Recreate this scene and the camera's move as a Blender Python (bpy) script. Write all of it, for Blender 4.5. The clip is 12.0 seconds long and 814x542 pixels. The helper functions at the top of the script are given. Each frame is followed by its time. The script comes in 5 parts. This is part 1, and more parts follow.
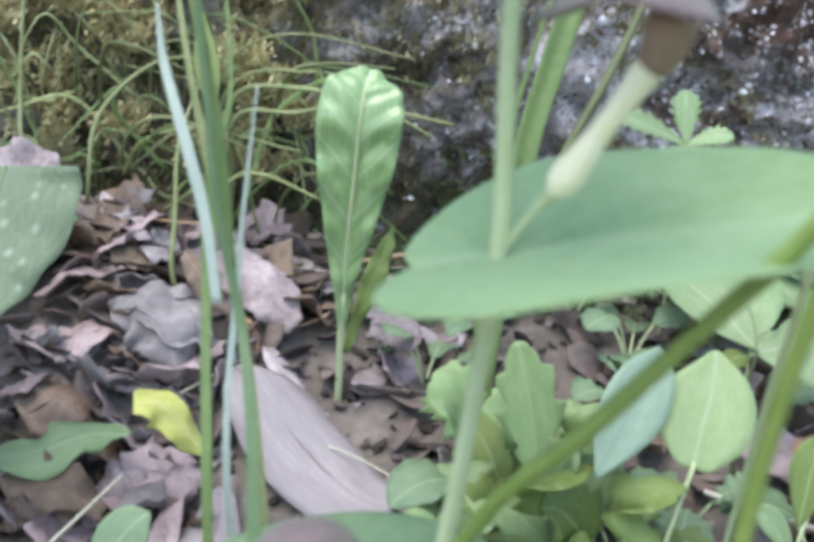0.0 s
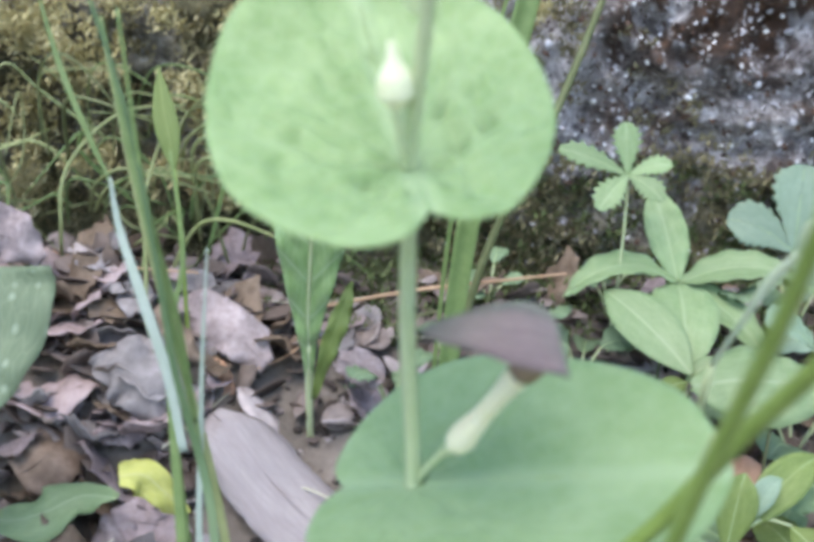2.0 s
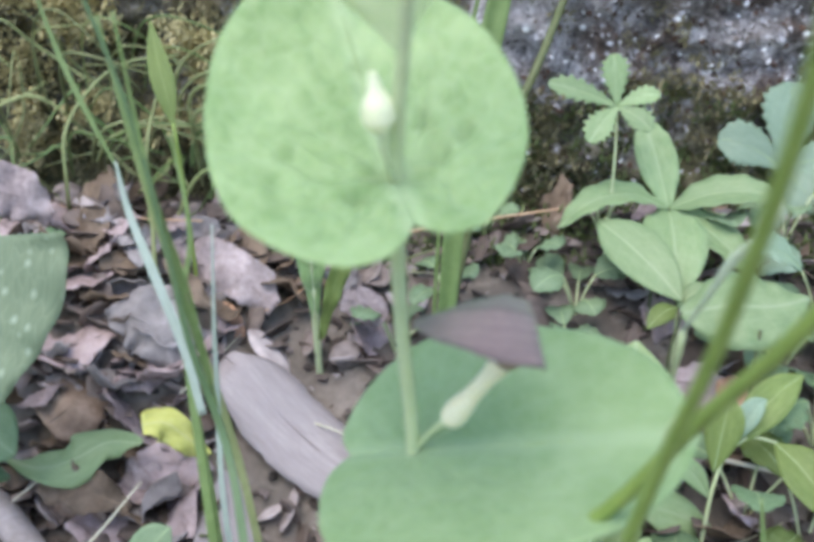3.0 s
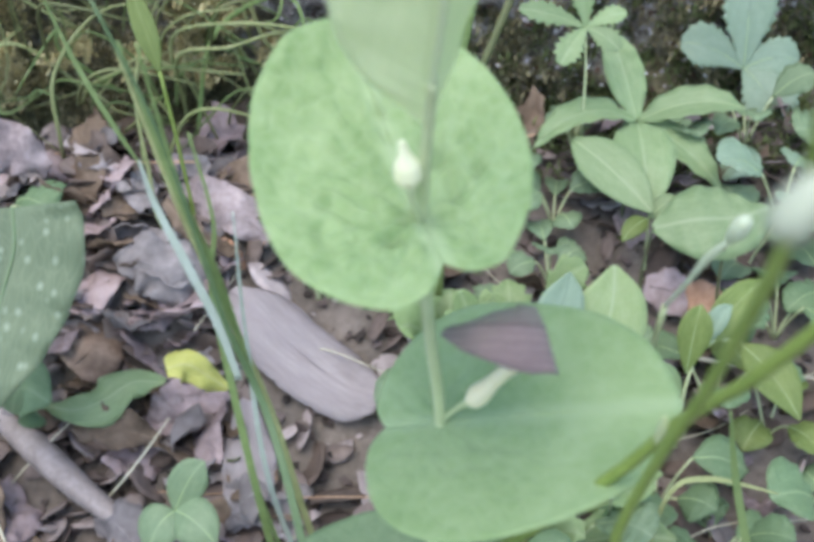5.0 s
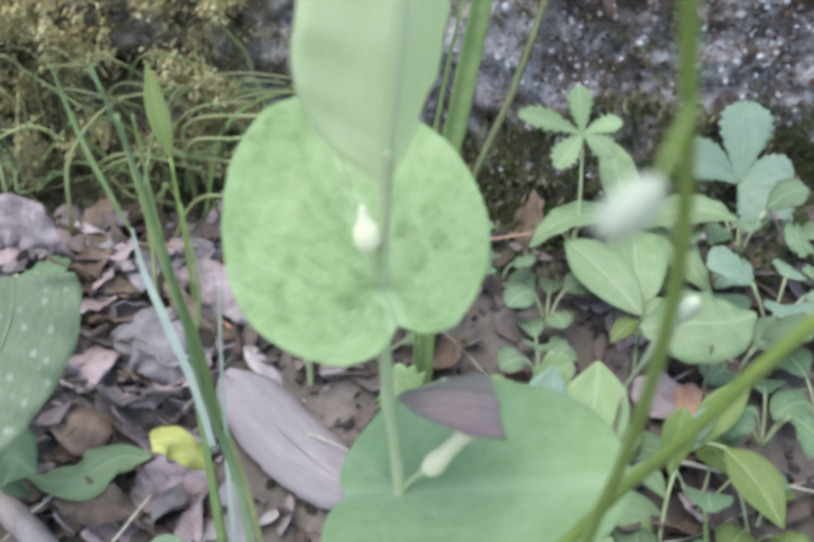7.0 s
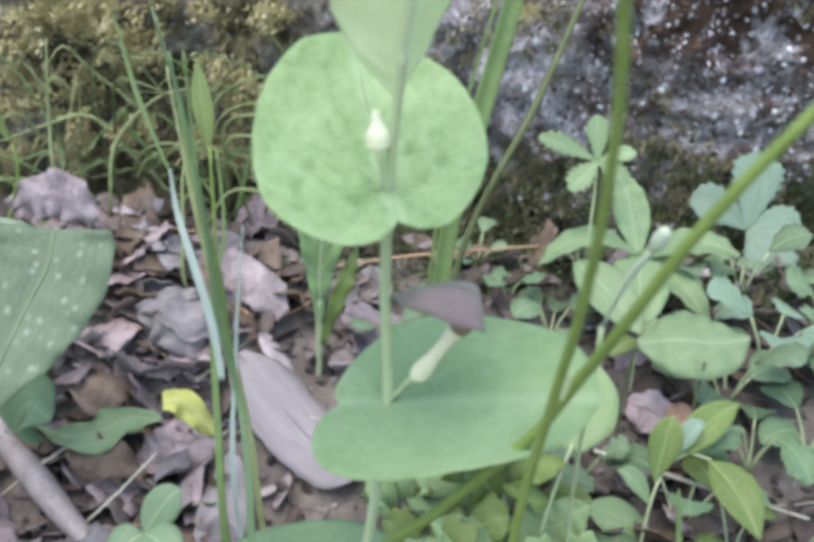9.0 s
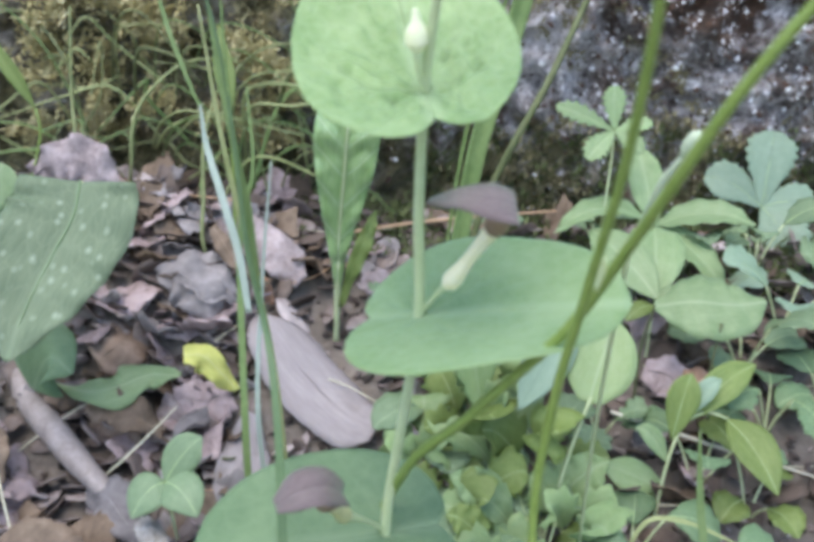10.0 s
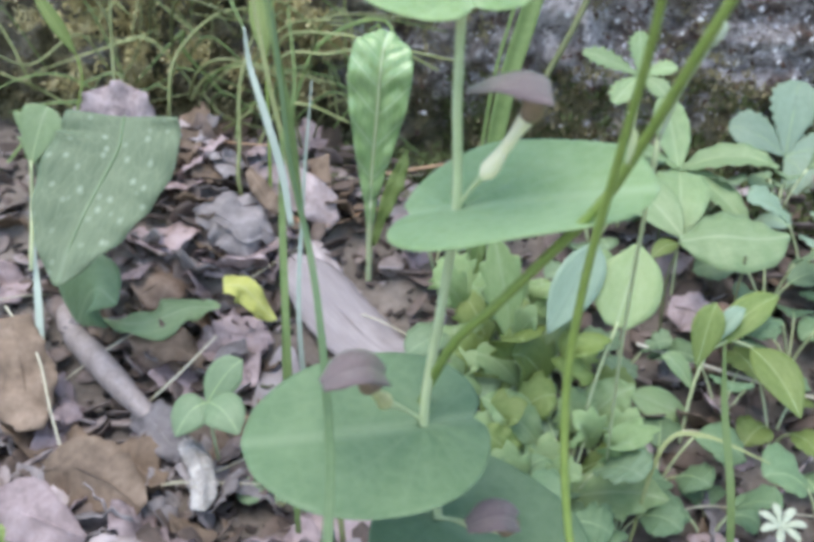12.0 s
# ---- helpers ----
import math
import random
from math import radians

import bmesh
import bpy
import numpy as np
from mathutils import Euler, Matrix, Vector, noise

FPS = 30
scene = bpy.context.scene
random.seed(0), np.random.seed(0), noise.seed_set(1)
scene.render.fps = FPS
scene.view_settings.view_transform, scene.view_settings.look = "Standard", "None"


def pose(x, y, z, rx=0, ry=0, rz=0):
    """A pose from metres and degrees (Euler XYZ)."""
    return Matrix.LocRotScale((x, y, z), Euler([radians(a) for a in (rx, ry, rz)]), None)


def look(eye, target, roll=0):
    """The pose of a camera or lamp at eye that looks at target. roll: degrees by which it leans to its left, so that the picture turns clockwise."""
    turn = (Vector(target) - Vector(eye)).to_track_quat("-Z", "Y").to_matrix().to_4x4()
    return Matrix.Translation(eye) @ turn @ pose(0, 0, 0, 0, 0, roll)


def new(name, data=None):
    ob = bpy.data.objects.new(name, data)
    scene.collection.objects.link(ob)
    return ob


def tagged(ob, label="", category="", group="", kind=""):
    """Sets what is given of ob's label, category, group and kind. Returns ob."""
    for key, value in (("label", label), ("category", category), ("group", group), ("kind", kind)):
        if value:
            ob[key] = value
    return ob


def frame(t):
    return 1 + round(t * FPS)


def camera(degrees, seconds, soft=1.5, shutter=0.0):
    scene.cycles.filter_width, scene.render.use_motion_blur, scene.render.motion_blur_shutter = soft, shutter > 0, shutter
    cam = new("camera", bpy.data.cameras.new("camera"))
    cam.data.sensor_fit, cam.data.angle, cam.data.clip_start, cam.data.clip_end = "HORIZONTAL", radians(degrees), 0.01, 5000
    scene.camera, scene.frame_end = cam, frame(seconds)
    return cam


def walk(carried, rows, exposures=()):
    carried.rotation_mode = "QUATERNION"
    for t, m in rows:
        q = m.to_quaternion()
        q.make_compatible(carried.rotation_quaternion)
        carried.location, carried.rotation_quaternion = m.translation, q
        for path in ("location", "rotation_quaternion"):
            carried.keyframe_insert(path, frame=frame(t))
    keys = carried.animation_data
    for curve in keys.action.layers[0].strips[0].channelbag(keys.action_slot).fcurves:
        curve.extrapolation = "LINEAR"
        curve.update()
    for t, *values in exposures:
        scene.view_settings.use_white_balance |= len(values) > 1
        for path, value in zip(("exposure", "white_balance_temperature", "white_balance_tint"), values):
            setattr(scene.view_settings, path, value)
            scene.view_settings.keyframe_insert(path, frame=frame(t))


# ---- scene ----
cam = camera(46.0, 12.0, soft=4.4)
cam.data.dof.use_dof, cam.data.dof.focus_distance, cam.data.dof.aperture_fstop = True, 0.36, 24.0
# seconds, eye (m), yaw, pitch, roll (degrees)
ROWS = [
    (0.0, 0.0051, -0.1206, 0.1590, 4.62, -13.20, 3.69),
    (0.5, 0.0091, -0.1191, 0.1747, 4.15, -13.34, 3.59),
    (1.0, 0.0099, -0.1197, 0.1921, 3.29, -14.88, 3.25),
    (1.5, 0.0119, -0.1225, 0.2018, 3.31, -16.22, 2.26),
    (2.0, 0.0134, -0.1270, 0.2113, 3.53, -18.67, 1.18),
    (2.5, 0.0146, -0.1318, 0.2161, 3.62, -20.91, -0.29),
    (3.0, 0.0158, -0.1334, 0.2284, 3.82, -24.42, -1.52),
    (3.5, 0.0123, -0.1363, 0.2408, 3.13, -27.55, -2.13),
    (3.7, 0.0119, -0.1394, 0.2445, 2.99, -28.40, -2.48),
    (5.3, 0.0069, -0.1426, 0.2641, 1.84, -33.04, -4.58),
    (5.5, 0.0074, -0.1428, 0.2643, 1.94, -32.84, -4.71),
    (6.0, 0.0070, -0.1419, 0.2590, 1.74, -30.76, -4.11),
    (6.5, 0.0106, -0.1445, 0.2598, 2.06, -28.56, -2.73),
    (6.7, 0.0132, -0.1468, 0.2595, 2.30, -27.60, -2.43),
    (8.3, 0.0285, -0.1763, 0.2489, 4.59, -22.01, 0.71),
    (8.5, 0.0267, -0.1769, 0.2457, 4.43, -21.91, 1.52),
    (9.0, 0.0238, -0.1832, 0.2381, 4.30, -21.57, 2.60),
    (9.5, 0.0216, -0.1886, 0.2303, 4.41, -21.28, 2.86),
    (10.0, 0.0196, -0.1949, 0.2171, 4.57, -20.43, 3.02),
    (10.5, 0.0172, -0.1976, 0.2087, 4.71, -20.43, 2.93),
    (11.0, 0.0176, -0.2036, 0.2028, 5.15, -20.59, 2.71),
    (11.5, 0.0195, -0.2088, 0.1998, 5.86, -20.70, 2.65),
    (12.0, 0.0183, -0.2142, 0.1999, 5.90, -21.00, 2.48),
]
walk(cam, [(t, pose(x, y, z, 90 + pitch, 0, yaw) @ pose(0, 0, 0, 0, 0, roll)) for t, x, y, z, yaw, pitch, roll in ROWS],
     [(0.0, 1.6), (2.5, 1.5), (5.5, 1.34), (8.5, 1.4), (12.0, 1.48)])

# ---- light: open shade under a bright sky ----
world = bpy.data.worlds.new("sky")
scene.world = world
world.use_nodes = True
wn = world.node_tree.nodes
sky = wn.new("ShaderNodeTexSky")
sky.sky_type = "NISHITA"
sky.sun_disc = False
sky.sun_elevation = radians(62)
sky.sun_rotation = radians(200)
wn["Background"].inputs["Strength"].default_value = 0.15
world.node_tree.links.new(sky.outputs[0], wn["Background"].inputs["Color"])
sun = new("sun", bpy.data.lights.new("sun", "SUN"))
sun.data.energy, sun.data.angle, sun.data.color = 1.15, radians(55), (1.0, 0.94, 0.83)
sun.matrix_world = look((-0.15, -0.2, 1.0), (0, 0.05, 0))

# ---- materials ----


def mat(name):
    m = bpy.data.materials.new(name)
    m.use_nodes = True
    return m, m.node_tree.nodes, m.node_tree.links, m.node_tree.nodes["Principled BSDF"]


def ramp(n, l, src, stops):
    r = n.new("ShaderNodeValToRGB")
    while len(r.color_ramp.elements) < len(stops):
        r.color_ramp.elements.new(0.5)
    for e, (p, c) in zip(r.color_ramp.elements, stops):
        e.position, e.color = p, (*c, 1)
    l.new(src, r.inputs[0])
    return r.outputs[0]


def noise_tex(n, l, scale, detail=4.0, coord="Object", rough=0.6):
    tc = n.new("ShaderNodeTexCoord")
    t = n.new("ShaderNodeTexNoise")
    t.inputs["Scale"].default_value, t.inputs["Detail"].default_value, t.inputs["Roughness"].default_value = scale, detail, rough
    l.new(tc.outputs[coord], t.inputs["Vector"])
    return t


def mix(n, l, fac, a, b, kind="MIX"):
    m = n.new("ShaderNodeMix")
    m.data_type, m.blend_type = "RGBA", kind
    for sock, v in ((m.inputs[0], fac), (m.inputs[6], a), (m.inputs[7], b)):
        if isinstance(v, (int, float)):
            sock.default_value = v
        elif isinstance(v, tuple):
            sock.default_value = (*v, 1)
        else:
            l.new(v, sock)
    return m.outputs[2]


def maths(n, l, op, a, b=0.0):
    m = n.new("ShaderNodeMath")
    m.operation = op
    for sock, v in ((m.inputs[0], a), (m.inputs[1], b)):
        if isinstance(v, (int, float)):
            sock.default_value = v
        else:
            l.new(v, sock)
    return m.outputs[0]


def bump(n, l, b, height, strength, dist):
    k = n.new("ShaderNodeBump")
    k.inputs["Strength"].default_value, k.inputs["Distance"].default_value = strength, dist
    l.new(height, k.inputs["Height"])
    l.new(k.outputs[0], b.inputs["Normal"])


def random_tint(n, l, col, amount):
    oi = n.new("ShaderNodeObjectInfo")
    h = n.new("ShaderNodeHueSaturation")
    m = n.new("ShaderNodeMapRange")
    l.new(oi.outputs["Random"], m.inputs[0])
    m.inputs[3].default_value, m.inputs[4].default_value = 1 - amount, 1 + amount
    l.new(m.outputs[0], h.inputs["Value"])
    l.new(col, h.inputs["Color"])
    return h.outputs[0]


def leaf_material(name, dark, light, vein, thin=0.35, rough=0.5, pinnate=0.0, net=9.0, spots=None, tint=0.12, spec=0.4, palmate=0.0, web=0.38, rays=0.55, sheen=0.0, relief=0.001, stripes=0.0, ribbed=0.22):
    """A living leaf: mottled green, lighter midrib and side veins, light through the blade."""
    m, n, l, b = mat(name)
    uv = n.new("ShaderNodeTexCoord")
    big = noise_tex(n, l, 2.2, 3, "UV")
    fine = noise_tex(n, l, 14, 4, "UV")
    col = ramp(n, l, mix(n, l, 0.35, big.outputs["Fac"], fine.outputs["Fac"]), [(0.3, dark), (0.7, light)])
    sep = n.new("ShaderNodeSeparateXYZ")
    l.new(uv.outputs["UV"], sep.inputs[0])
    side = maths(n, l, "ABSOLUTE", sep.outputs["Y"])
    mid = n.new("ShaderNodeMapRange")
    l.new(side, mid.inputs[0])
    mid.inputs[1].default_value, mid.inputs[2].default_value = 0.015, 0.07
    mid.inputs[3].default_value, mid.inputs[4].default_value = 0.8, 0.0
    vein_fac = mid.outputs[0]
    vor = n.new("ShaderNodeTexVoronoi")
    vor.feature = "DISTANCE_TO_EDGE"
    vor.inputs["Scale"].default_value = net
    warp = n.new("ShaderNodeVectorMath")
    warp.operation = "MULTIPLY_ADD"
    l.new(big.outputs["Color"], warp.inputs[0])
    warp.inputs[1].default_value = (0.25, 0.25, 0)
    l.new(uv.outputs["UV"], warp.inputs[2])
    l.new(warp.outputs[0], vor.inputs["Vector"])
    cell = n.new("ShaderNodeMapRange")
    l.new(vor.outputs["Distance"], cell.inputs[0])
    cell.inputs[1].default_value, cell.inputs[2].default_value = 0.0, 0.1
    cell.inputs[3].default_value, cell.inputs[4].default_value = web, 0.0
    vein_fac = maths(n, l, "MAXIMUM", vein_fac, cell.outputs[0])
    height = vor.outputs["Distance"]
    if pinnate:
        slant = maths(n, l, "SUBTRACT", sep.outputs["X"], maths(n, l, "MULTIPLY", side, 0.15))
        saw = maths(n, l, "PINGPONG", maths(n, l, "MULTIPLY", slant, pinnate), 0.5)
        rib = n.new("ShaderNodeMapRange")
        l.new(saw, rib.inputs[0])
        rib.inputs[1].default_value, rib.inputs[2].default_value = 0.0, 0.09
        rib.inputs[3].default_value, rib.inputs[4].default_value = ribbed, 0.0
        vein_fac = maths(n, l, "MAXIMUM", vein_fac, rib.outputs[0])
        height = maths(n, l, "ADD", maths(n, l, "MULTIPLY", height, 0.4), maths(n, l, "MULTIPLY", saw, 0.35))
    if palmate:
        ang = maths(n, l, "ARCTAN2", sep.outputs["Y"], sep.outputs["X"])
        wob = maths(n, l, "MULTIPLY", maths(n, l, "SUBTRACT", big.outputs["Fac"], 0.5), 0.5)
        ray_saw = maths(n, l, "PINGPONG", maths(n, l, "MULTIPLY", maths(n, l, "ADD", ang, wob), palmate), 0.5)
        ray = n.new("ShaderNodeMapRange")
        l.new(ray_saw, ray.inputs[0])
        ray.inputs[1].default_value, ray.inputs[2].default_value = 0.0, 0.09
        ray.inputs[3].default_value, ray.inputs[4].default_value = rays, 0.0
        vein_fac = maths(n, l, "MAXIMUM", vein_fac, ray.outputs[0])
        height = maths(n, l, "ADD", maths(n, l, "MULTIPLY", height, 0.6), maths(n, l, "MULTIPLY", ray_saw, 0.8))
    if stripes:
        line = n.new("ShaderNodeMapRange")
        l.new(maths(n, l, "PINGPONG", maths(n, l, "MULTIPLY", sep.outputs["Y"], stripes), 0.5), line.inputs[0])
        line.inputs[1].default_value, line.inputs[2].default_value = 0.0, 0.12
        line.inputs[3].default_value, line.inputs[4].default_value = 0.6, 0.0
        vein_fac = maths(n, l, "MAXIMUM", vein_fac, line.outputs[0])
    col = mix(n, l, vein_fac, col, vein)
    if spots:
        even = n.new("ShaderNodeVectorMath")
        even.operation = "MULTIPLY"
        l.new(uv.outputs["UV"], even.inputs[0])
        even.inputs[1].default_value = (1.0, 0.4, 1.0)
        sv = n.new("ShaderNodeTexVoronoi")
        sv.inputs["Scale"].default_value, sv.inputs["Randomness"].default_value = 11, 1
        l.new(even.outputs[0], sv.inputs["Vector"])
        sp = n.new("ShaderNodeMapRange")
        l.new(maths(n, l, "ADD", sv.outputs["Distance"], maths(n, l, "MULTIPLY", fine.outputs["Fac"], 0.25)), sp.inputs[0])
        sp.inputs[1].default_value, sp.inputs[2].default_value = 0.18, 0.40
        sp.inputs[3].default_value, sp.inputs[4].default_value = 0.8, 0.0
        col = mix(n, l, sp.outputs[0], col, spots)
    col = random_tint(n, l, col, tint)
    l.new(col, b.inputs["Base Color"])
    b.inputs["Roughness"].default_value = rough
    b.inputs["Specular IOR Level"].default_value = spec
    bump(n, l, b, height, 0.45, relief)
    b.inputs["Sheen Weight"].default_value = sheen
    b.inputs["Sheen Roughness"].default_value = 0.6
    b.inputs["Sheen Tint"].default_value = (0.65, 1.0, 0.66, 1)
    tr = n.new("ShaderNodeBsdfTranslucent")
    warm = mix(n, l, 1.0, col, (1.0, 1.0, 0.80), "MULTIPLY")
    l.new(warm, tr.inputs["Color"])
    ms = n.new("ShaderNodeMixShader")
    ms.inputs[0].default_value = thin
    l.new(b.outputs[0], ms.inputs[1])
    l.new(tr.outputs[0], ms.inputs[2])
    l.new(ms.outputs[0], n["Material Output"].inputs[0])
    return m


def plain_material(name, stops, scale, rough=0.6, bumps=0.4, dist=0.0008, detail=5, fine=6.0, coord="Object", tint=0.0, spec=0.4, thin=0.0):
    """A mottled natural surface: noise at two sizes through a colour ramp, with relief."""
    m, n, l, b = mat(name)
    a = noise_tex(n, l, scale, detail, coord)
    c = noise_tex(n, l, scale * fine, detail, coord)
    f = mix(n, l, 0.4, a.outputs["Fac"], c.outputs["Fac"])
    col = ramp(n, l, f, stops)
    if tint:
        col = random_tint(n, l, col, tint)
    l.new(col, b.inputs["Base Color"])
    b.inputs["Roughness"].default_value = rough
    b.inputs["Specular IOR Level"].default_value = spec
    bump(n, l, b, f, bumps, dist)
    if thin:
        tr = n.new("ShaderNodeBsdfTranslucent")
        l.new(col, tr.inputs["Color"])
        ms = n.new("ShaderNodeMixShader")
        ms.inputs[0].default_value = thin
        l.new(b.outputs[0], ms.inputs[1])
        l.new(tr.outputs[0], ms.inputs[2])
        l.new(ms.outputs[0], n["Material Output"].inputs[0])
    return m


LEAF_TOP = leaf_material("leaf_young", (0.21, 0.345, 0.12), (0.45, 0.575, 0.305), (0.48, 0.60, 0.36), thin=0.45, net=11, palmate=1.6, web=0.22, rays=0.25, relief=0.003, sheen=0.2)
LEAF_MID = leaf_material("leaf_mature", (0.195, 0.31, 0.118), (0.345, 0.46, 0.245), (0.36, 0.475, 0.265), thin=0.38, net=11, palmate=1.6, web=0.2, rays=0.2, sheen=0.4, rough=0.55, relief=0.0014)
# Dull green of low leaves, with part of their shade put into the colour.
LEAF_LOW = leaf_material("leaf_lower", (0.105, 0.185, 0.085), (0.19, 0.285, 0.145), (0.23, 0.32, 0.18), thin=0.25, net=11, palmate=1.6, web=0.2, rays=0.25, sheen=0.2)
LEAF_UPPER = leaf_material("leaf_underside", (0.68, 0.77, 0.48), (0.82, 0.88, 0.62), (0.86, 0.90, 0.70), thin=0.42, pinnate=13, web=0.15, sheen=0.3)
LEAF_TALL = leaf_material("leaf_ribbed", (0.19, 0.33, 0.09), (0.38, 0.54, 0.24), (0.62, 0.72, 0.52), thin=0.3, pinnate=8, ribbed=0.4, rough=0.24, spec=1.0, web=0.15, sheen=0.5)
LEAF_HERB = leaf_material("leaf_herb", (0.22, 0.335, 0.145), (0.36, 0.465, 0.25), (0.43, 0.525, 0.32), thin=0.35, pinnate=7, tint=0.22, rough=0.42, web=0.12, sheen=0.25)
LEAF_PALE = leaf_material("leaf_pale", (0.22, 0.34, 0.13), (0.38, 0.49, 0.24), (0.43, 0.53, 0.30), thin=0.4, pinnate=7, tint=0.15, rough=0.45, web=0.15, sheen=0.3)
LEAF_BLUE = leaf_material("leaf_bluegreen", (0.19, 0.28, 0.19), (0.28, 0.37, 0.27), (0.20, 0.28, 0.20), thin=0.2, pinnate=8, tint=0.12, web=0.15, sheen=0.3)
LEAF_YELLOW = leaf_material("leaf_yellow", (0.44, 0.46, 0.10), (0.62, 0.62, 0.20), (0.58, 0.58, 0.28), thin=0.3)
LEAF_LIGHT = leaf_material("leaf_light", (0.32, 0.44, 0.18), (0.46, 0.57, 0.30), (0.50, 0.60, 0.36), thin=0.4, pinnate=7, tint=0.1, rough=0.42, web=0.12, sheen=0.3)
LEAF_SOFT = leaf_material("leaf_soft", (0.16, 0.245, 0.13), (0.25, 0.345, 0.20), (0.29, 0.38, 0.24), thin=0.3, pinnate=6, tint=0.1, rough=0.5, web=0.12, sheen=0.1)
LEAF_LIME = leaf_material("leaf_lime", (0.14, 0.21, 0.05), (0.25, 0.33, 0.10), (0.30, 0.37, 0.15), thin=0.35, pinnate=7, tint=0.15, web=0.25)
LEAF_SPOT = leaf_material("leaf_spotted", (0.12, 0.168, 0.094), (0.195, 0.253, 0.15), (0.24, 0.305, 0.19), thin=0.2, spots=(0.37, 0.45, 0.33), rough=0.6, sheen=0.15)
STEM = plain_material("stem", [(0.3, (0.49, 0.57, 0.30)), (0.7, (0.62, 0.69, 0.43))], 160, 0.45, 0.2, 0.0003, thin=0.25)
STEM_OLIVE = plain_material("stem_olive", [(0.3, (0.14, 0.21, 0.04)), (0.7, (0.235, 0.315, 0.08))], 160, 0.45, 0.2, 0.0003)
STEM_DARK = plain_material("stem_brown", [(0.3, (0.05, 0.06, 0.03)), (0.7, (0.12, 0.14, 0.06))], 160, 0.6, 0.2, 0.0003)
GRASS = plain_material("grass", [(0.3, (0.16, 0.25, 0.08)), (0.7, (0.28, 0.38, 0.15))], 60, 0.45, 0.15, 0.0003, tint=0.3, thin=0.3)
GRASS_BLUE = plain_material("grass_bluish", [(0.3, (0.33, 0.41, 0.33)), (0.7, (0.46, 0.53, 0.47))], 60, 0.4, 0.15, 0.0003, thin=0.25)
GRASS_DARK = plain_material("grass_dark", [(0.3, (0.085, 0.15, 0.065)), (0.7, (0.145, 0.225, 0.105))], 60, 0.5, 0.15, 0.0003, thin=0.2)
GRASS_PALE = plain_material("grass_pale", [(0.3, (0.18, 0.22, 0.08)), (0.7, (0.36, 0.39, 0.19))], 60, 0.5, 0.15, 0.0003, tint=0.35, thin=0.25)
STRAW = plain_material("straw", [(0.3, (0.36, 0.34, 0.24)), (0.7, (0.56, 0.54, 0.42))], 120, 0.6, 0.2, 0.0003, tint=0.15)
STRAW_WHITE = plain_material("straw_bleached", [(0.3, (0.52, 0.48, 0.38)), (0.7, (0.74, 0.71, 0.60))], 120, 0.6, 0.2, 0.0003)
STRAW_BROWN = plain_material("straw_brown", [(0.3, (0.38, 0.22, 0.13)), (0.7, (0.55, 0.38, 0.24))], 120, 0.6, 0.2, 0.0003)
TUBE = plain_material("flower_tube", [(0.35, (0.87, 0.83, 0.56)), (0.65, (0.94, 0.91, 0.70))], 150, 0.5, 0.15, 0.0003, thin=0.3)
TUBE_YELLOW = plain_material("flower_tube_yellow", [(0.35, (0.52, 0.52, 0.24)), (0.65, (0.66, 0.65, 0.36))], 150, 0.5, 0.15, 0.0003, thin=0.3)
LIMB = leaf_material("flower_limb", (0.125, 0.088, 0.092), (0.22, 0.16, 0.165), (0.075, 0.048, 0.052), thin=0.1, rough=0.7, stripes=5.0, web=0.1, sheen=0.25, tint=0.05)
THROAT = plain_material("flower_throat", [(0.35, (0.17, 0.11, 0.075)), (0.65, (0.28, 0.20, 0.13))], 220, 0.6, 0.2, 0.0003)
BUD_WHITE = plain_material("bud_white", [(0.35, (0.29, 0.33, 0.23)), (0.65, (0.45, 0.48, 0.37))], 200, 0.7, 0.4, 0.0005)
BUD_CREAM = plain_material("bud_cream", [(0.35, (0.80, 0.82, 0.54)), (0.65, (0.90, 0.91, 0.68))], 150, 0.5, 0.15, 0.0003, thin=0.25)
BUD_PALE = plain_material("bud_pale", [(0.35, (0.38, 0.45, 0.30)), (0.65, (0.50, 0.56, 0.42))], 200, 0.7, 0.4, 0.0005)
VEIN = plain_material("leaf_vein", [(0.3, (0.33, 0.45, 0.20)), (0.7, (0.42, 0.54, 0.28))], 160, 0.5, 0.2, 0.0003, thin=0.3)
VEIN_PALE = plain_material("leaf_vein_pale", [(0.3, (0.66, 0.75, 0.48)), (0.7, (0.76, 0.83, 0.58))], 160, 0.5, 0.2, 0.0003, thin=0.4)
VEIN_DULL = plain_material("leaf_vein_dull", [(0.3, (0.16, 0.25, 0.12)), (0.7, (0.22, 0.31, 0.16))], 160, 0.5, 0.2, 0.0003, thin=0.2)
LEAF_OLIVE = leaf_material("leaf_olive", (0.14, 0.20, 0.05), (0.21, 0.28, 0.08), (0.25, 0.32, 0.11), thin=0.3, pinnate=7, web=0.15)
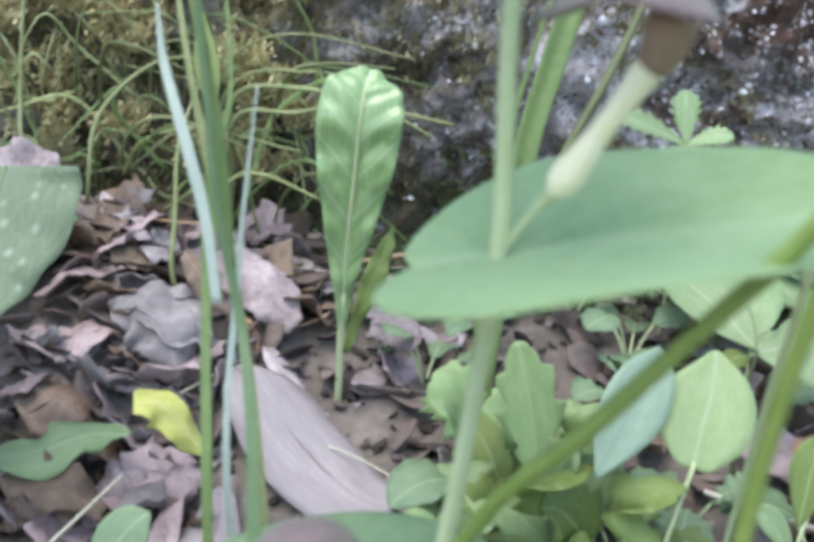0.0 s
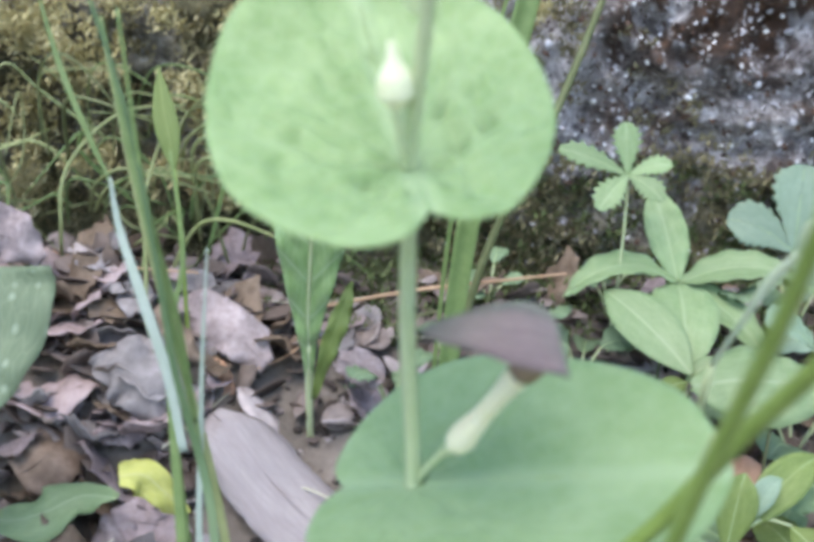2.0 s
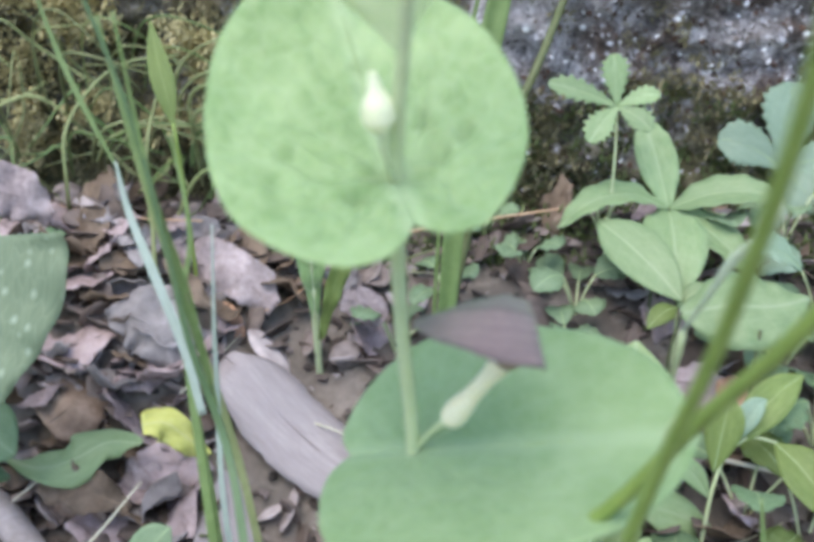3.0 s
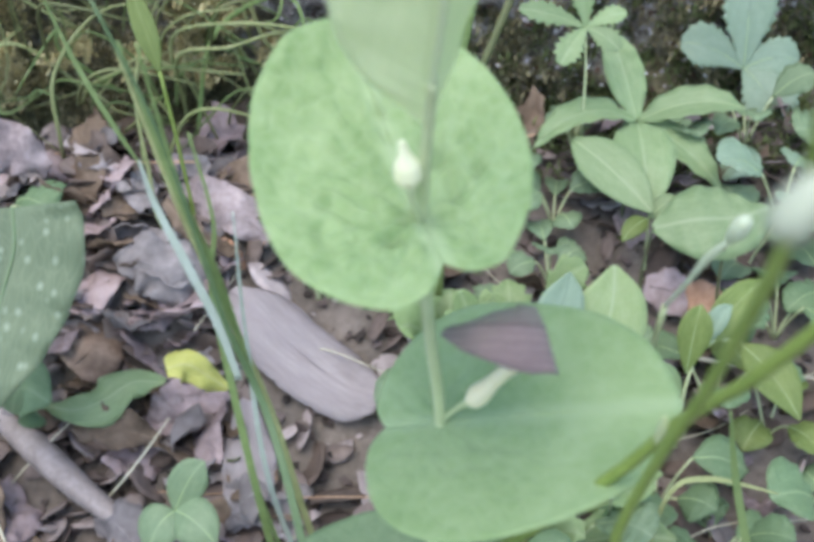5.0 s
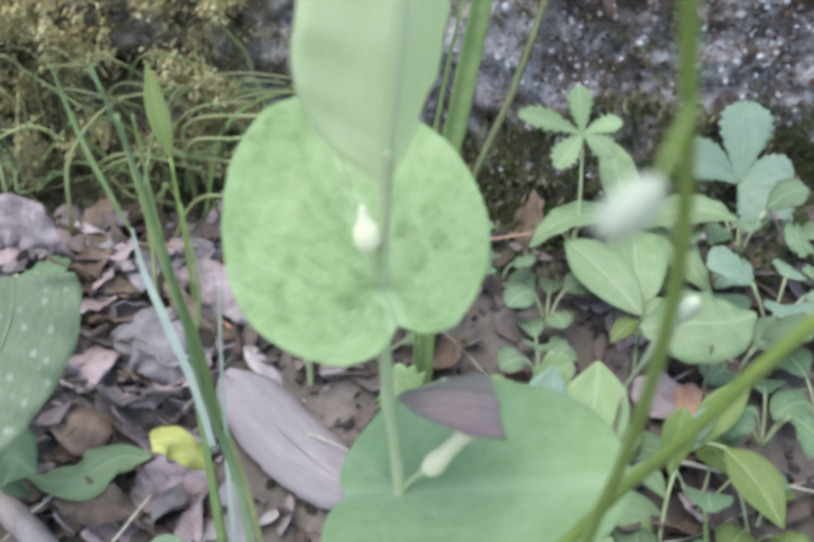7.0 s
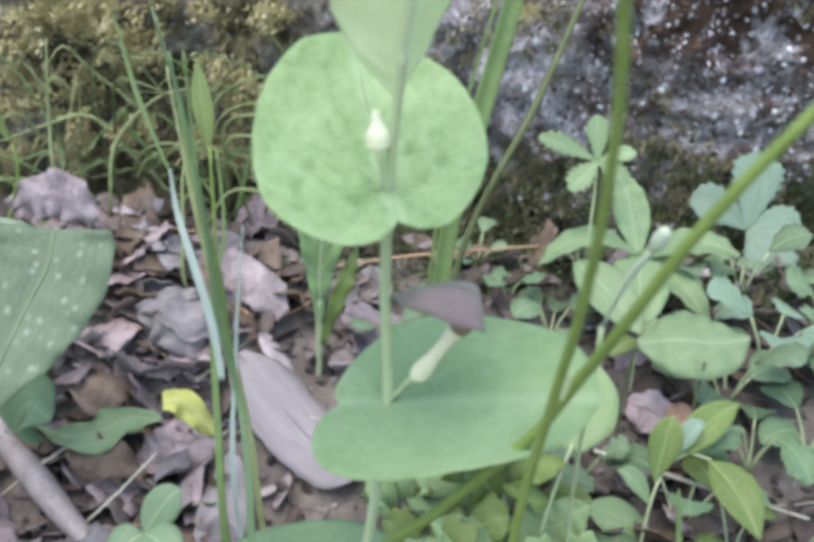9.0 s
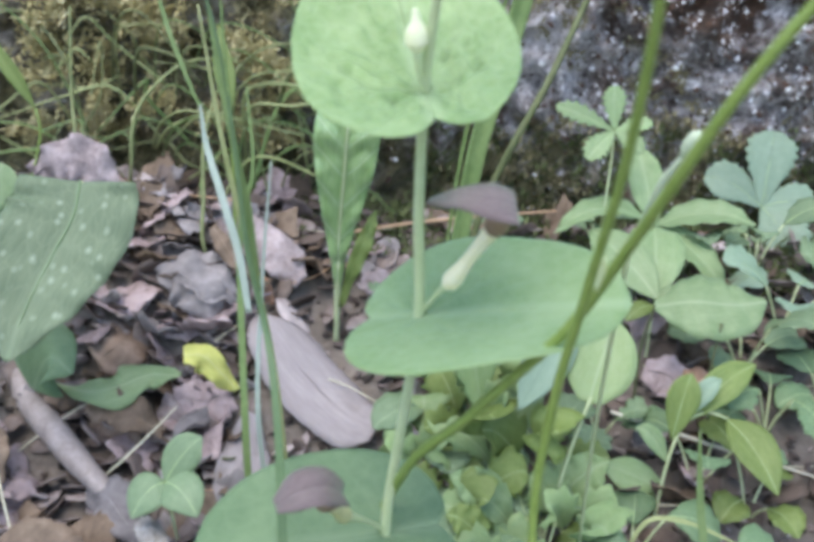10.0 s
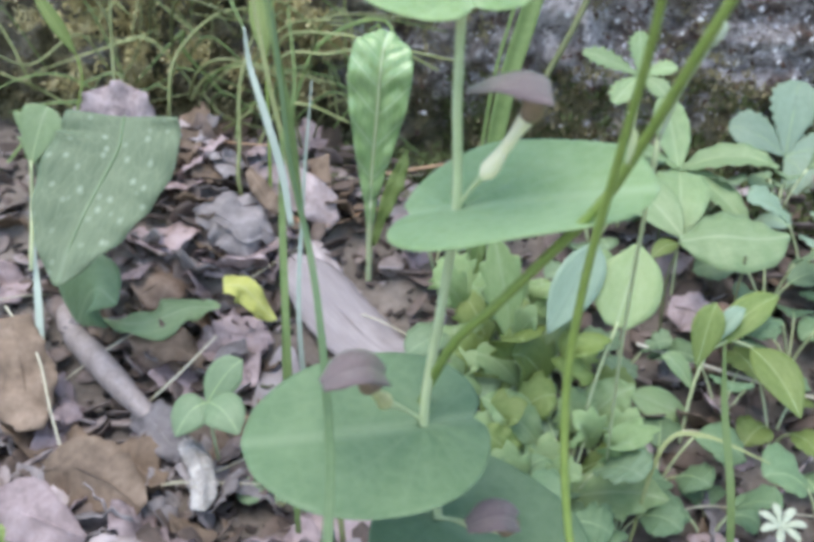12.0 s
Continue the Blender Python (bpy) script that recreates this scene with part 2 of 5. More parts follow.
DRY = [
    plain_material("dry_leaf_pink", [(0.3, (0.13, 0.095, 0.09)), (0.5, (0.29, 0.225, 0.225)), (0.75, (0.46, 0.38, 0.385))], 55, 0.75, 0.5, 0.001, tint=0.25),
    plain_material("dry_leaf_brown", [(0.3, (0.065, 0.046, 0.031)), (0.5, (0.15, 0.108, 0.076)), (0.75, (0.26, 0.198, 0.15))], 55, 0.75, 0.5, 0.001, tint=0.3),
    plain_material("dry_leaf_grey", [(0.3, (0.09, 0.08, 0.08)), (0.5, (0.21, 0.19, 0.19)), (0.75, (0.36, 0.325, 0.33))], 55, 0.75, 0.5, 0.001, tint=0.3),
]
DRY_SILVER = leaf_material("dry_leaf_silver", (0.22, 0.19, 0.195), (0.37, 0.335, 0.335), (0.27, 0.235, 0.24), thin=0.05, pinnate=9, ribbed=0.45, rough=0.75, tint=0.05, web=0.3)
DRY_PINK = plain_material("dry_leaf_rosy", [(0.32, (0.11, 0.085, 0.08)), (0.48, (0.26, 0.21, 0.21)), (0.68, (0.44, 0.375, 0.38))], 70, 0.75, 0.6, 0.0012, tint=0.08)
DRY_ORANGE = plain_material("dry_leaf_orange", [(0.3, (0.38, 0.20, 0.12)), (0.7, (0.58, 0.36, 0.24))], 60, 0.7, 0.4, 0.001)
DRY_TAN = plain_material("dry_leaf_tan", [(0.3, (0.11, 0.072, 0.05)), (0.5, (0.215, 0.152, 0.112)), (0.7, (0.34, 0.26, 0.205))], 60, 0.75, 0.5, 0.001)
PALE_WOOD = plain_material("bleached_wood", [(0.3, (0.16, 0.145, 0.13)), (0.5, (0.31, 0.29, 0.27)), (0.7, (0.52, 0.50, 0.47))], 110, 0.75, 0.9, 0.002)
BARK = plain_material("twig_bark", [(0.3, (0.17, 0.14, 0.128)), (0.7, (0.38, 0.33, 0.315))], 90, 0.8, 0.6, 0.001)
SOIL = plain_material("soil", [(0.25, (0.055, 0.047, 0.04)), (0.5, (0.15, 0.127, 0.108)), (0.75, (0.28, 0.24, 0.21))], 45, 0.9, 0.9, 0.004, detail=8)
MOSS = plain_material("moss", [(0.3, (0.115, 0.102, 0.056)), (0.5, (0.28, 0.25, 0.14)), (0.65, (0.45, 0.40, 0.24)), (0.8, (0.64, 0.57, 0.40))], 32, 0.8, 0.5, 0.002, tint=0.2)
MOSS_GOLD = plain_material("moss_gold", [(0.3, (0.28, 0.25, 0.11)), (0.5, (0.56, 0.50, 0.26)), (0.7, (0.80, 0.74, 0.50))], 60, 0.8, 0.5, 0.002, thin=0.2)
MOSS_GREEN = plain_material("moss_green", [(0.3, (0.06, 0.08, 0.03)), (0.5, (0.15, 0.19, 0.07)), (0.7, (0.28, 0.32, 0.14))], 60, 0.8, 0.5, 0.002)


def rock_material():
    m, n, l, b = mat("mossy_rock")
    big = noise_tex(n, l, 9, 4)
    patch = noise_tex(n, l, 26, 5)
    mid_n = noise_tex(n, l, 75, 8, rough=0.72)
    fine = noise_tex(n, l, 260, 6, rough=0.75)
    grain = mix(n, l, 0.5, mid_n.outputs["Fac"], fine.outputs["Fac"])
    tc = n.new("ShaderNodeTexCoord")
    sep = n.new("ShaderNodeSeparateXYZ")
    l.new(tc.outputs["Object"], sep.inputs[0])

    def band(src, lo, hi, a=0.0, z=1.0):
        r = n.new("ShaderNodeMapRange")
        l.new(src, r.inputs[0])
        r.inputs[1].default_value, r.inputs[2].default_value, r.inputs[3].default_value, r.inputs[4].default_value = lo, hi, a, z
        return r.outputs[0]

    dark = ramp(n, l, grain, [(0.37, (0.055, 0.044, 0.038)), (0.48, (0.24, 0.205, 0.185)), (0.58, (0.50, 0.455, 0.44))])
    lilac = ramp(n, l, grain, [(0.36, (0.07, 0.058, 0.055)), (0.44, (0.26, 0.235, 0.235)), (0.51, (0.45, 0.42, 0.425)), (0.58, (0.74, 0.715, 0.72))])
    bleached = ramp(n, l, grain, [(0.36, (0.13, 0.11, 0.105)), (0.44, (0.40, 0.365, 0.36)), (0.51, (0.62, 0.58, 0.58)), (0.58, (0.86, 0.83, 0.83))])
    rust = ramp(n, l, grain, [(0.35, (0.024, 0.014, 0.009)), (0.5, (0.09, 0.048, 0.028)), (0.65, (0.22, 0.12, 0.07))])
    green = ramp(n, l, grain, [(0.36, (0.035, 0.034, 0.014)), (0.5, (0.125, 0.115, 0.05)), (0.64, (0.28, 0.25, 0.12))])
    chip_n = noise_tex(n, l, 34, 4, rough=0.55)
    cells = n.new("ShaderNodeTexVoronoi")
    cells.inputs["Scale"].default_value = 330
    bent = n.new("ShaderNodeVectorMath")
    bent.operation = "MULTIPLY_ADD"
    l.new(fine.outputs["Color"], bent.inputs[0])
    bent.inputs[1].default_value = (0.006, 0.006, 0.006)
    l.new(tc.outputs["Object"], bent.inputs[2])
    l.new(bent.outputs[0], cells.inputs["Vector"])
    pick = n.new("ShaderNodeSeparateColor")
    l.new(cells.outputs["Color"], pick.inputs[0])
    core = band(cells.outputs["Distance"], 0.25, 0.5, 1.0, 0.0)
    white_fleck = maths(n, l, "MULTIPLY", core, band(pick.outputs[0], 0.85, 0.88))
    dark_fleck = maths(n, l, "MULTIPLY", core, band(pick.outputs[0], 0.24, 0.20))
    col = mix(n, l, band(patch.outputs["Fac"], 0.41, 0.49), dark, lilac)
    col = mix(n, l, maths(n, l, "MULTIPLY", band(chip_n.outputs["Fac"], 0.55, 0.60), 0.75), col, rust)
    high = maths(n, l, "MULTIPLY", band(maths(n, l, "ADD", sep.outputs["Z"], maths(n, l, "MULTIPLY", big.outputs["Fac"], 0.05)), 0.175, 0.195),
                 band(maths(n, l, "ADD", sep.outputs["X"], maths(n, l, "MULTIPLY", patch.outputs["Fac"], 0.05)), 0.075, 0.095))
    high = maths(n, l, "MULTIPLY", high, band(sep.outputs["X"], 0.35, 0.5, 1.0, 0.25))
    stained = mix(n, l, band(chip_n.outputs["Fac"], 0.40, 0.45), lilac, rust)
    col = mix(n, l, high, col, stained)
    pale_x = maths(n, l, "ADD", sep.outputs["X"], maths(n, l, "MULTIPLY", patch.outputs["Fac"], 0.04))
    pale = maths(n, l, "MULTIPLY", maths(n, l, "MULTIPLY", band(pale_x, 0.025, 0.04), band(pale_x, 0.085, 0.10, 1.0, 0.0)), band(sep.outputs["Z"], 0.135, 0.155))
    col = mix(n, l, maths(n, l, "MULTIPLY", pale, 0.8), col, bleached)
    void_n = noise_tex(n, l, 110, 3, rough=0.6)
    col = mix(n, l, maths(n, l, "MULTIPLY", band(void_n.outputs["Fac"], 0.53, 0.58), band(pale, 0.0, 1.0, 0.55, 0.2)), col, (0.035, 0.024, 0.018))
    col = mix(n, l, maths(n, l, "MULTIPLY", dark_fleck, 0.8), col, (0.04, 0.028, 0.022))
    col = mix(n, l, maths(n, l, "MULTIPLY", white_fleck, 0.9), col, (0.76, 0.74, 0.75))
    low = band(maths(n, l, "ADD", sep.outputs["Z"], maths(n, l, "MULTIPLY", patch.outputs["Fac"], 0.09)), 0.13, 0.165, 1.0, 0.0)
    col = mix(n, l, maths(n, l, "MULTIPLY", low, 0.9), col, green)
    left = band(maths(n, l, "ADD", sep.outputs["X"], maths(n, l, "MULTIPLY", big.outputs["Fac"], 0.16)), 0.0, 0.07, 1.0, 0.0)
    left = maths(n, l, "MULTIPLY", left, band(maths(n, l, "ADD", sep.outputs["X"], maths(n, l, "MULTIPLY", big.outputs["Fac"], 0.5)), -0.35, -0.05, 0.1, 1.0))
    col = mix(n, l, maths(n, l, "MULTIPLY", left, band(patch.outputs["Fac"], 0.38, 0.52, 0.95, 0.55)), col, green)
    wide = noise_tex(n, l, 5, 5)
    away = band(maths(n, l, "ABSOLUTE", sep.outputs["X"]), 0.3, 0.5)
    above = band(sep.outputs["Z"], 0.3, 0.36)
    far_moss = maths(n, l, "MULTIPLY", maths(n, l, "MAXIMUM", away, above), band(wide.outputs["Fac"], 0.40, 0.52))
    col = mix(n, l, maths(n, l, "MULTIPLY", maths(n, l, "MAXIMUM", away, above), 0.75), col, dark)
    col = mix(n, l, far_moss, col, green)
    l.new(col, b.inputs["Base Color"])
    b.inputs["Roughness"].default_value = 0.6
    bump(n, l, b, grain, 1.0, 0.008)
    return m


ROCK = rock_material()

# ---- mesh helpers ----


def mesh_object(name, verts, faces, material, uvs=None, smooth=True):
    me = bpy.data.meshes.new(name)
    me.from_pydata([tuple(v) for v in verts], [], faces)
    if uvs is not None:
        layer = me.uv_layers.new(name="UVMap")
        idx = np.empty(len(me.loops), dtype=np.int32)
        me.loops.foreach_get("vertex_index", idx)
        layer.data.foreach_set("uv", np.asarray(uvs, dtype=np.float32)[idx].ravel())
    me.polygons.foreach_set("use_smooth", [smooth] * len(me.polygons))
    me.materials.append(material)
    me.update()
    return new(name, me)


def empty(name, at=(0, 0, 0)):
    e = new(name)
    e.empty_display_size = 0.01
    e.location = at
    return e


def under(ob, parent, label=""):
    """Make ob a part of parent, keeping its place."""
    ob.parent = parent
    ob.matrix_parent_inverse = Matrix.Translation(-Vector(parent.location))
    if label:
        ob["label"] = label
    return ob


def spline(points, count):
    """Points along a smooth curve through the given ones."""
    p = np.array(points, float)
    if len(p) == 2:
        return p[0] + np.linspace(0, 1, count)[:, None] * (p[1] - p[0])
    q = np.vstack([2 * p[0] - p[1], p, 2 * p[-1] - p[-2]])
    out = []
    for s in np.linspace(0, len(p) - 1 - 1e-9, count):
        i, u = int(s), s - int(s)
        a, b, c, d = q[i:i + 4]
        out.append(0.5 * (2 * b + (c - a) * u + (2 * a - 5 * b + 4 * c - d) * u * u + (3 * b - a - 3 * c + d) * u ** 3))
    return np.array(out)


def unit(v):
    v = np.asarray(v, float)
    return v / max(np.linalg.norm(v), 1e-12)


def tube(name, points, radii, material, count=24, sides=8, flat=1.0):
    """A closed tube along a curve; radii are spread along it."""
    c = spline(points, count)
    r = np.interp(np.linspace(0, 1, count), np.linspace(0, 1, len(radii)), radii)
    tang = np.gradient(c, axis=0)
    side = unit(np.cross(tang[0], (0.31, 0.83, 0.47)))
    verts, uvs = [], []
    for i in range(count):
        t = unit(tang[i])
        side = unit(side - t * (side @ t))
        other = np.cross(t, side)
        for k in range(sides):
            a = 2 * math.pi * k / sides
            verts.append(c[i] + r[i] * (math.cos(a) * side + flat * math.sin(a) * other))
            uvs.append((i / (count - 1), k / sides))
    faces = [(i * sides + k, i * sides + (k + 1) % sides, (i + 1) * sides + (k + 1) % sides, (i + 1) * sides + k)
             for i in range(count - 1) for k in range(sides)]
    faces += [tuple(range(sides))[::-1], tuple(range((count - 1) * sides, count * sides))]
    return mesh_object(name, verts, faces, material, uvs)


def slab(name, grid, uv, thick, material):
    """A sheet with two sides and a rim from a grid of places."""
    g = np.asarray(grid, float)
    nu, nv = g.shape[:2]
    du, dv = np.gradient(g, axis=0), np.gradient(g, axis=1)
    nrm = np.cross(du, dv)
    nrm /= np.maximum(np.linalg.norm(nrm, axis=2, keepdims=True), 1e-12)
    edge = np.ones((nu, nv, 1))
    edge[0], edge[-1], edge[:, 0], edge[:, -1] = 0.3, 0.3, 0.3, 0.3
    top, low = g + nrm * edge * thick / 2, g - nrm * edge * thick / 2
    verts = np.vstack([top.reshape(-1, 3), low.reshape(-1, 3)])
    uvs = np.vstack([np.asarray(uv).reshape(-1, 2)] * 2)
    n = nu * nv
    faces = []
    for i in range(nu - 1):
        for j in range(nv - 1):
            a, b, c, d = i * nv + j, (i + 1) * nv + j, (i + 1) * nv + j + 1, i * nv + j + 1
            faces += [(a, b, c, d), (n + d, n + c, n + b, n + a)]
    rim = [(i, 0) for i in range(nu)] + [(nu - 1, j) for j in range(1, nv)] + [(i, nv - 1) for i in range(nu - 2, -1, -1)] + [(0, j) for j in range(nv - 2, 0, -1)]
    for (i, j), (k, m) in zip(rim, rim[1:] + rim[:1]):
        a, b = i * nv + j, k * nv + m
        faces.append((b, a, n + a, n + b))
    return mesh_object(name, verts, faces, material, uvs)


def blade(name, points, widths, material, facing=(0, -0.5, 1), fold=0.0, wave=0.0, waves=5, teeth=0, tooth=0.12, thick=0.0004, nu=28, nv=9, phase=0.0, curl=0.0, twist=0.0, crumple=0.0, ragged=0.0, quilt=0.0, ribs=7, mouth=0.0):
    """A long leaf along a curve. facing: the way its upper side looks; fold: degrees by which the halves rise; wave: rippled rim."""
    c = spline(points, nu)
    w = np.interp(np.linspace(0, 1, nu), np.linspace(0, 1, len(widths)), widths)
    if len(widths) > 3:
        w = np.convolve(np.pad(w, 2, "edge"), np.ones(5) / 5, "valid")
        w[0], w[-1] = widths[0], widths[-1]
    tang = np.gradient(c, axis=0)
    grid, uv = np.zeros((nu, nv, 3)), np.zeros((nu, nv, 2))
    for i in range(nu):
        t = unit(tang[i])
        s = unit(np.cross(t, facing))
        up = np.cross(s, t)
        k = radians(twist) * i / (nu - 1)
        s, up = s * math.cos(k) + up * math.sin(k), up * math.cos(k) - s * math.sin(k)
        saw = 1 + (tooth * (((i / (nu - 1)) * teeth) % 1 - 0.6) if teeth else 0)
        for j in range(nv):
            v = 2 * j / (nv - 1) - 1
            a = radians(fold)
            d = w[i] * abs(v) * (saw if abs(v) > 0.99 else 1)
            if ragged:
                d *= 1 + ragged * abs(v) * (1.1 * noise.noise((c[i][0] * 95, c[i][2] * 95, v * 2)) + 0.45 * noise.noise((c[i][0] * 520, c[i][1] * 520, v * 3)))
            rise = d * math.sin(a) + curl * d * abs(v) + wave * abs(v) ** 1.5 * math.sin(waves * 2 * math.pi * i / (nu - 1) + phase + (1.3 if v < 0 else 0))
            if quilt:
                rise += quilt * abs(math.sin(math.pi * ribs * (i / (nu - 1) - 0.15 * abs(v) * w[i] / max(widths)))) * min(1, abs(v) * 3) * (1 - 0.5 * abs(v))
            grid[i, j] = c[i] + s * d * math.cos(a) * (1 if v > 0 else -1) + up * rise
            if mouth:
                grid[i, j] = grid[i, j] - t * mouth * (abs(v) ** 1.5 - 0.45) * (1 - i / (nu - 1)) ** 3
            if crumple:
                q = grid[i, j]
                grid[i, j] = q + up * crumple * (noise.noise(q * 75) + 0.35 * noise.noise(q * 190))
            uv[i, j] = (i / (nu - 1), v * w[i] / max(max(widths), 1e-9))
    return slab(name, grid, uv, thick, material)


def cordate(name, at, tip, normal, length, table, material, cup=0.0, droop=0.0, fold=0.0, wave=0.0, waves=5, thick=0.0005, nr=14, na=57, phase=0.0, pucker=0.0, rib=None):
    """A round heart-shaped leaf held at its base, with raised veins. table: reach, as a part of length, from the tip's way round to
    the notch, for the side to the tip's left and the other."""
    t = unit(tip)
    nrm = unit(np.asarray(normal, float) - t * (np.asarray(normal, float) @ t))
    s = np.cross(nrm, t)
    left, other = table

    def place(th, rho):
        side = left if th > 0 else other
        reach = length * float(np.interp(abs(th) / math.pi, np.linspace(0, 1, len(side)), side))
        a, b = rho * reach * math.cos(th), rho * reach * math.sin(th)
        rr = rho * reach / length
        h = cup * length * rr ** 2 - droop * length * max(a / length, 0) ** 2 + fold * (math.hypot(b, 0.009) - 0.009) + wave * rr ** 3 * math.sin(waves * th + phase)
        if pucker:
            h += pucker * (1 - rho ** 2) * min(1, 3 * rho) * (1.2 - 3 * abs(noise.noise((a * 210, b * 210, 3))) + 0.6 * noise.noise((a * 520, b * 520, 7)))
        return np.asarray(at) + t * a + s * b + nrm * h, (a / length, b / length)

    grid, uv = np.zeros((nr, na, 3)), np.zeros((nr, na, 2))
    for j in range(na):
        for i in range(nr):
            grid[i, j], uv[i, j] = place(-math.pi + 2 * math.pi * j / (na - 1), (i / (nr - 1)) ** 0.8)
    ob = slab(name, grid, uv, thick, material)
    for th, far, r in ((0.0, 0.97, 0.00042), (0.62, 0.9, 0.00028), (-0.62, 0.9, 0.00028), (1.35, 0.88, 0.00026), (-1.35, 0.88, 0.00026), (2.15, 0.8, 0.00022), (-2.15, 0.8, 0.00022)):
        line = [place(th * (1 - 0.28 * k ** 2), 0.02 + (far - 0.02) * k)[0] for k in (0, 0.25, 0.5, 0.75, 1)]
        under(tube("midrib" if th == 0 else "vein", line, [r, r * 0.7, r * 0.25], rib or VEIN, 14, 6), ob)
    return ob


# ---- ground and rock ----


def ground_height(x, y):
    s = min(max((y - 0.06) / 0.22, 0), 1)
    z = -0.008 + 0.075 * s * s * (3 - 2 * s)
    z += 0.032 * math.exp(-((x + 0.135) / 0.05) ** 2 - ((y - 0.215) / 0.05) ** 2)
    far = min(max((math.hypot(x, y) - 0.5) / 2.0, 0), 1)
    z += 0.006 * noise.noise((x * 22, y * 22, 0)) + 0.003 * noise.noise((x * 70, y * 70, 3)) + far * 0.03 * noise.noise((x * 1.3, y * 1.3, 9))
    return z


def axis(inner, step, outer):
    a = list(np.arange(-inner, inner + step / 2, step))
    d = step
    while a[-1] < outer:
        d *= 1.35
        a.append(a[-1] + d)
        a.insert(0, a[0] - d)
    return a


def build_ground():
    xs, ys = axis(0.34, 0.004, 60), axis(0.34, 0.004, 60)
    verts = [(x, y, ground_height(x, y)) for y in ys for x in xs]
    n = len(xs)
    faces = [(j * n + i, j * n + i + 1, (j + 1) * n + i + 1, (j + 1) * n + i) for j in range(len(ys) - 1) for i in range(n - 1)]
    tagged(mesh_object("ground", verts, faces, SOIL), "dark crumbly soil under leaf litter, rising to a rock face", "ground", kind="structure")


def wall_y(x, z):
    y = 0.315 + 0.10 * max(z - 0.10, 0) - 0.03 * math.exp(-((z - 0.16) / 0.05) ** 2) * (1 if x < 0.06 else 0.4)
    y += 0.022 * noise.noise((x * 9, z * 11, 1)) + 0.014 * noise.noise((x * 24, z * 24, 5)) + 0.016 * abs(noise.noise((x * 38, z * 44, 2))) + 0.010 * noise.noise((x * 75, z * 75, 3)) + 0.005 * noise.noise((x * 150, z * 150, 7))
    return y


def build_wall():
    xs, zs = axis(0.36, 0.0026, 1.7), list(np.arange(-0.03, 0.34, 0.0026)) + [0.36, 0.39, 0.42]
    n, m, back = len(xs), len(zs), 18
    verts = []
    swell = [1 - min(max((abs(x) - 0.42) / 1.2, 0), 1) ** 1.5 + 0.25 * min(max((abs(x) - 0.42) / 0.3, 0), 1) * noise.noise((x * 3, 0, 8)) for x in xs]
    for z in zs:
        verts += [(x, wall_y(x, z), -0.03 + (z + 0.03) * k) for x, k in zip(xs, swell)]
    for r in range(1, back + 1):
        u = r / back
        for x, k in zip(xs, swell):
            y = wall_y(x, 0.42) + 0.85 * u
            verts.append((x, y, -0.03 + 0.45 * k * (1 - u ** 2.2) + 0.06 * u * (1 - u) * 4 * noise.noise((x * 4, y * 4, 6)) + 0.012 * noise.noise((x * 17, y * 17, 6)) * (1 if r < back else 0) - 0.06 * u ** 6))
    faces = [(j * n + i, j * n + i + 1, (j + 1) * n + i + 1, (j + 1) * n + i) for j in range(m + back - 1) for i in range(n - 1)]
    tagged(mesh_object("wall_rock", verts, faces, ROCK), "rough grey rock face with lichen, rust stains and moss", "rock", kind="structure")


build_ground()
build_wall()

# ---- the heart-leaved plant with purple flowers ----
ROUND_A = [1.05, 1.05, 0.96, 0.825, 0.725, 0.672, 0.635, 0.585, 0.55, 0.515, 0.42, 0.26]
ROUND_B = [1.05, 0.98, 0.86, 0.74, 0.64, 0.56, 0.50, 0.46, 0.44, 0.44, 0.38, 0.26]
ROUND_C = [1.0, 0.97, 0.88, 0.77, 0.68, 0.62, 0.56, 0.50, 0.44, 0.39, 0.35, 0.27]
ROUND_E = [1.08, 1.01, 0.89, 0.77, 0.68, 0.62, 0.56, 0.50, 0.44, 0.39, 0.35, 0.27]
ROUND_F = [1.08, 1.02, 0.93, 0.84, 0.76, 0.68, 0.60, 0.51, 0.43, 0.38, 0.34, 0.27]


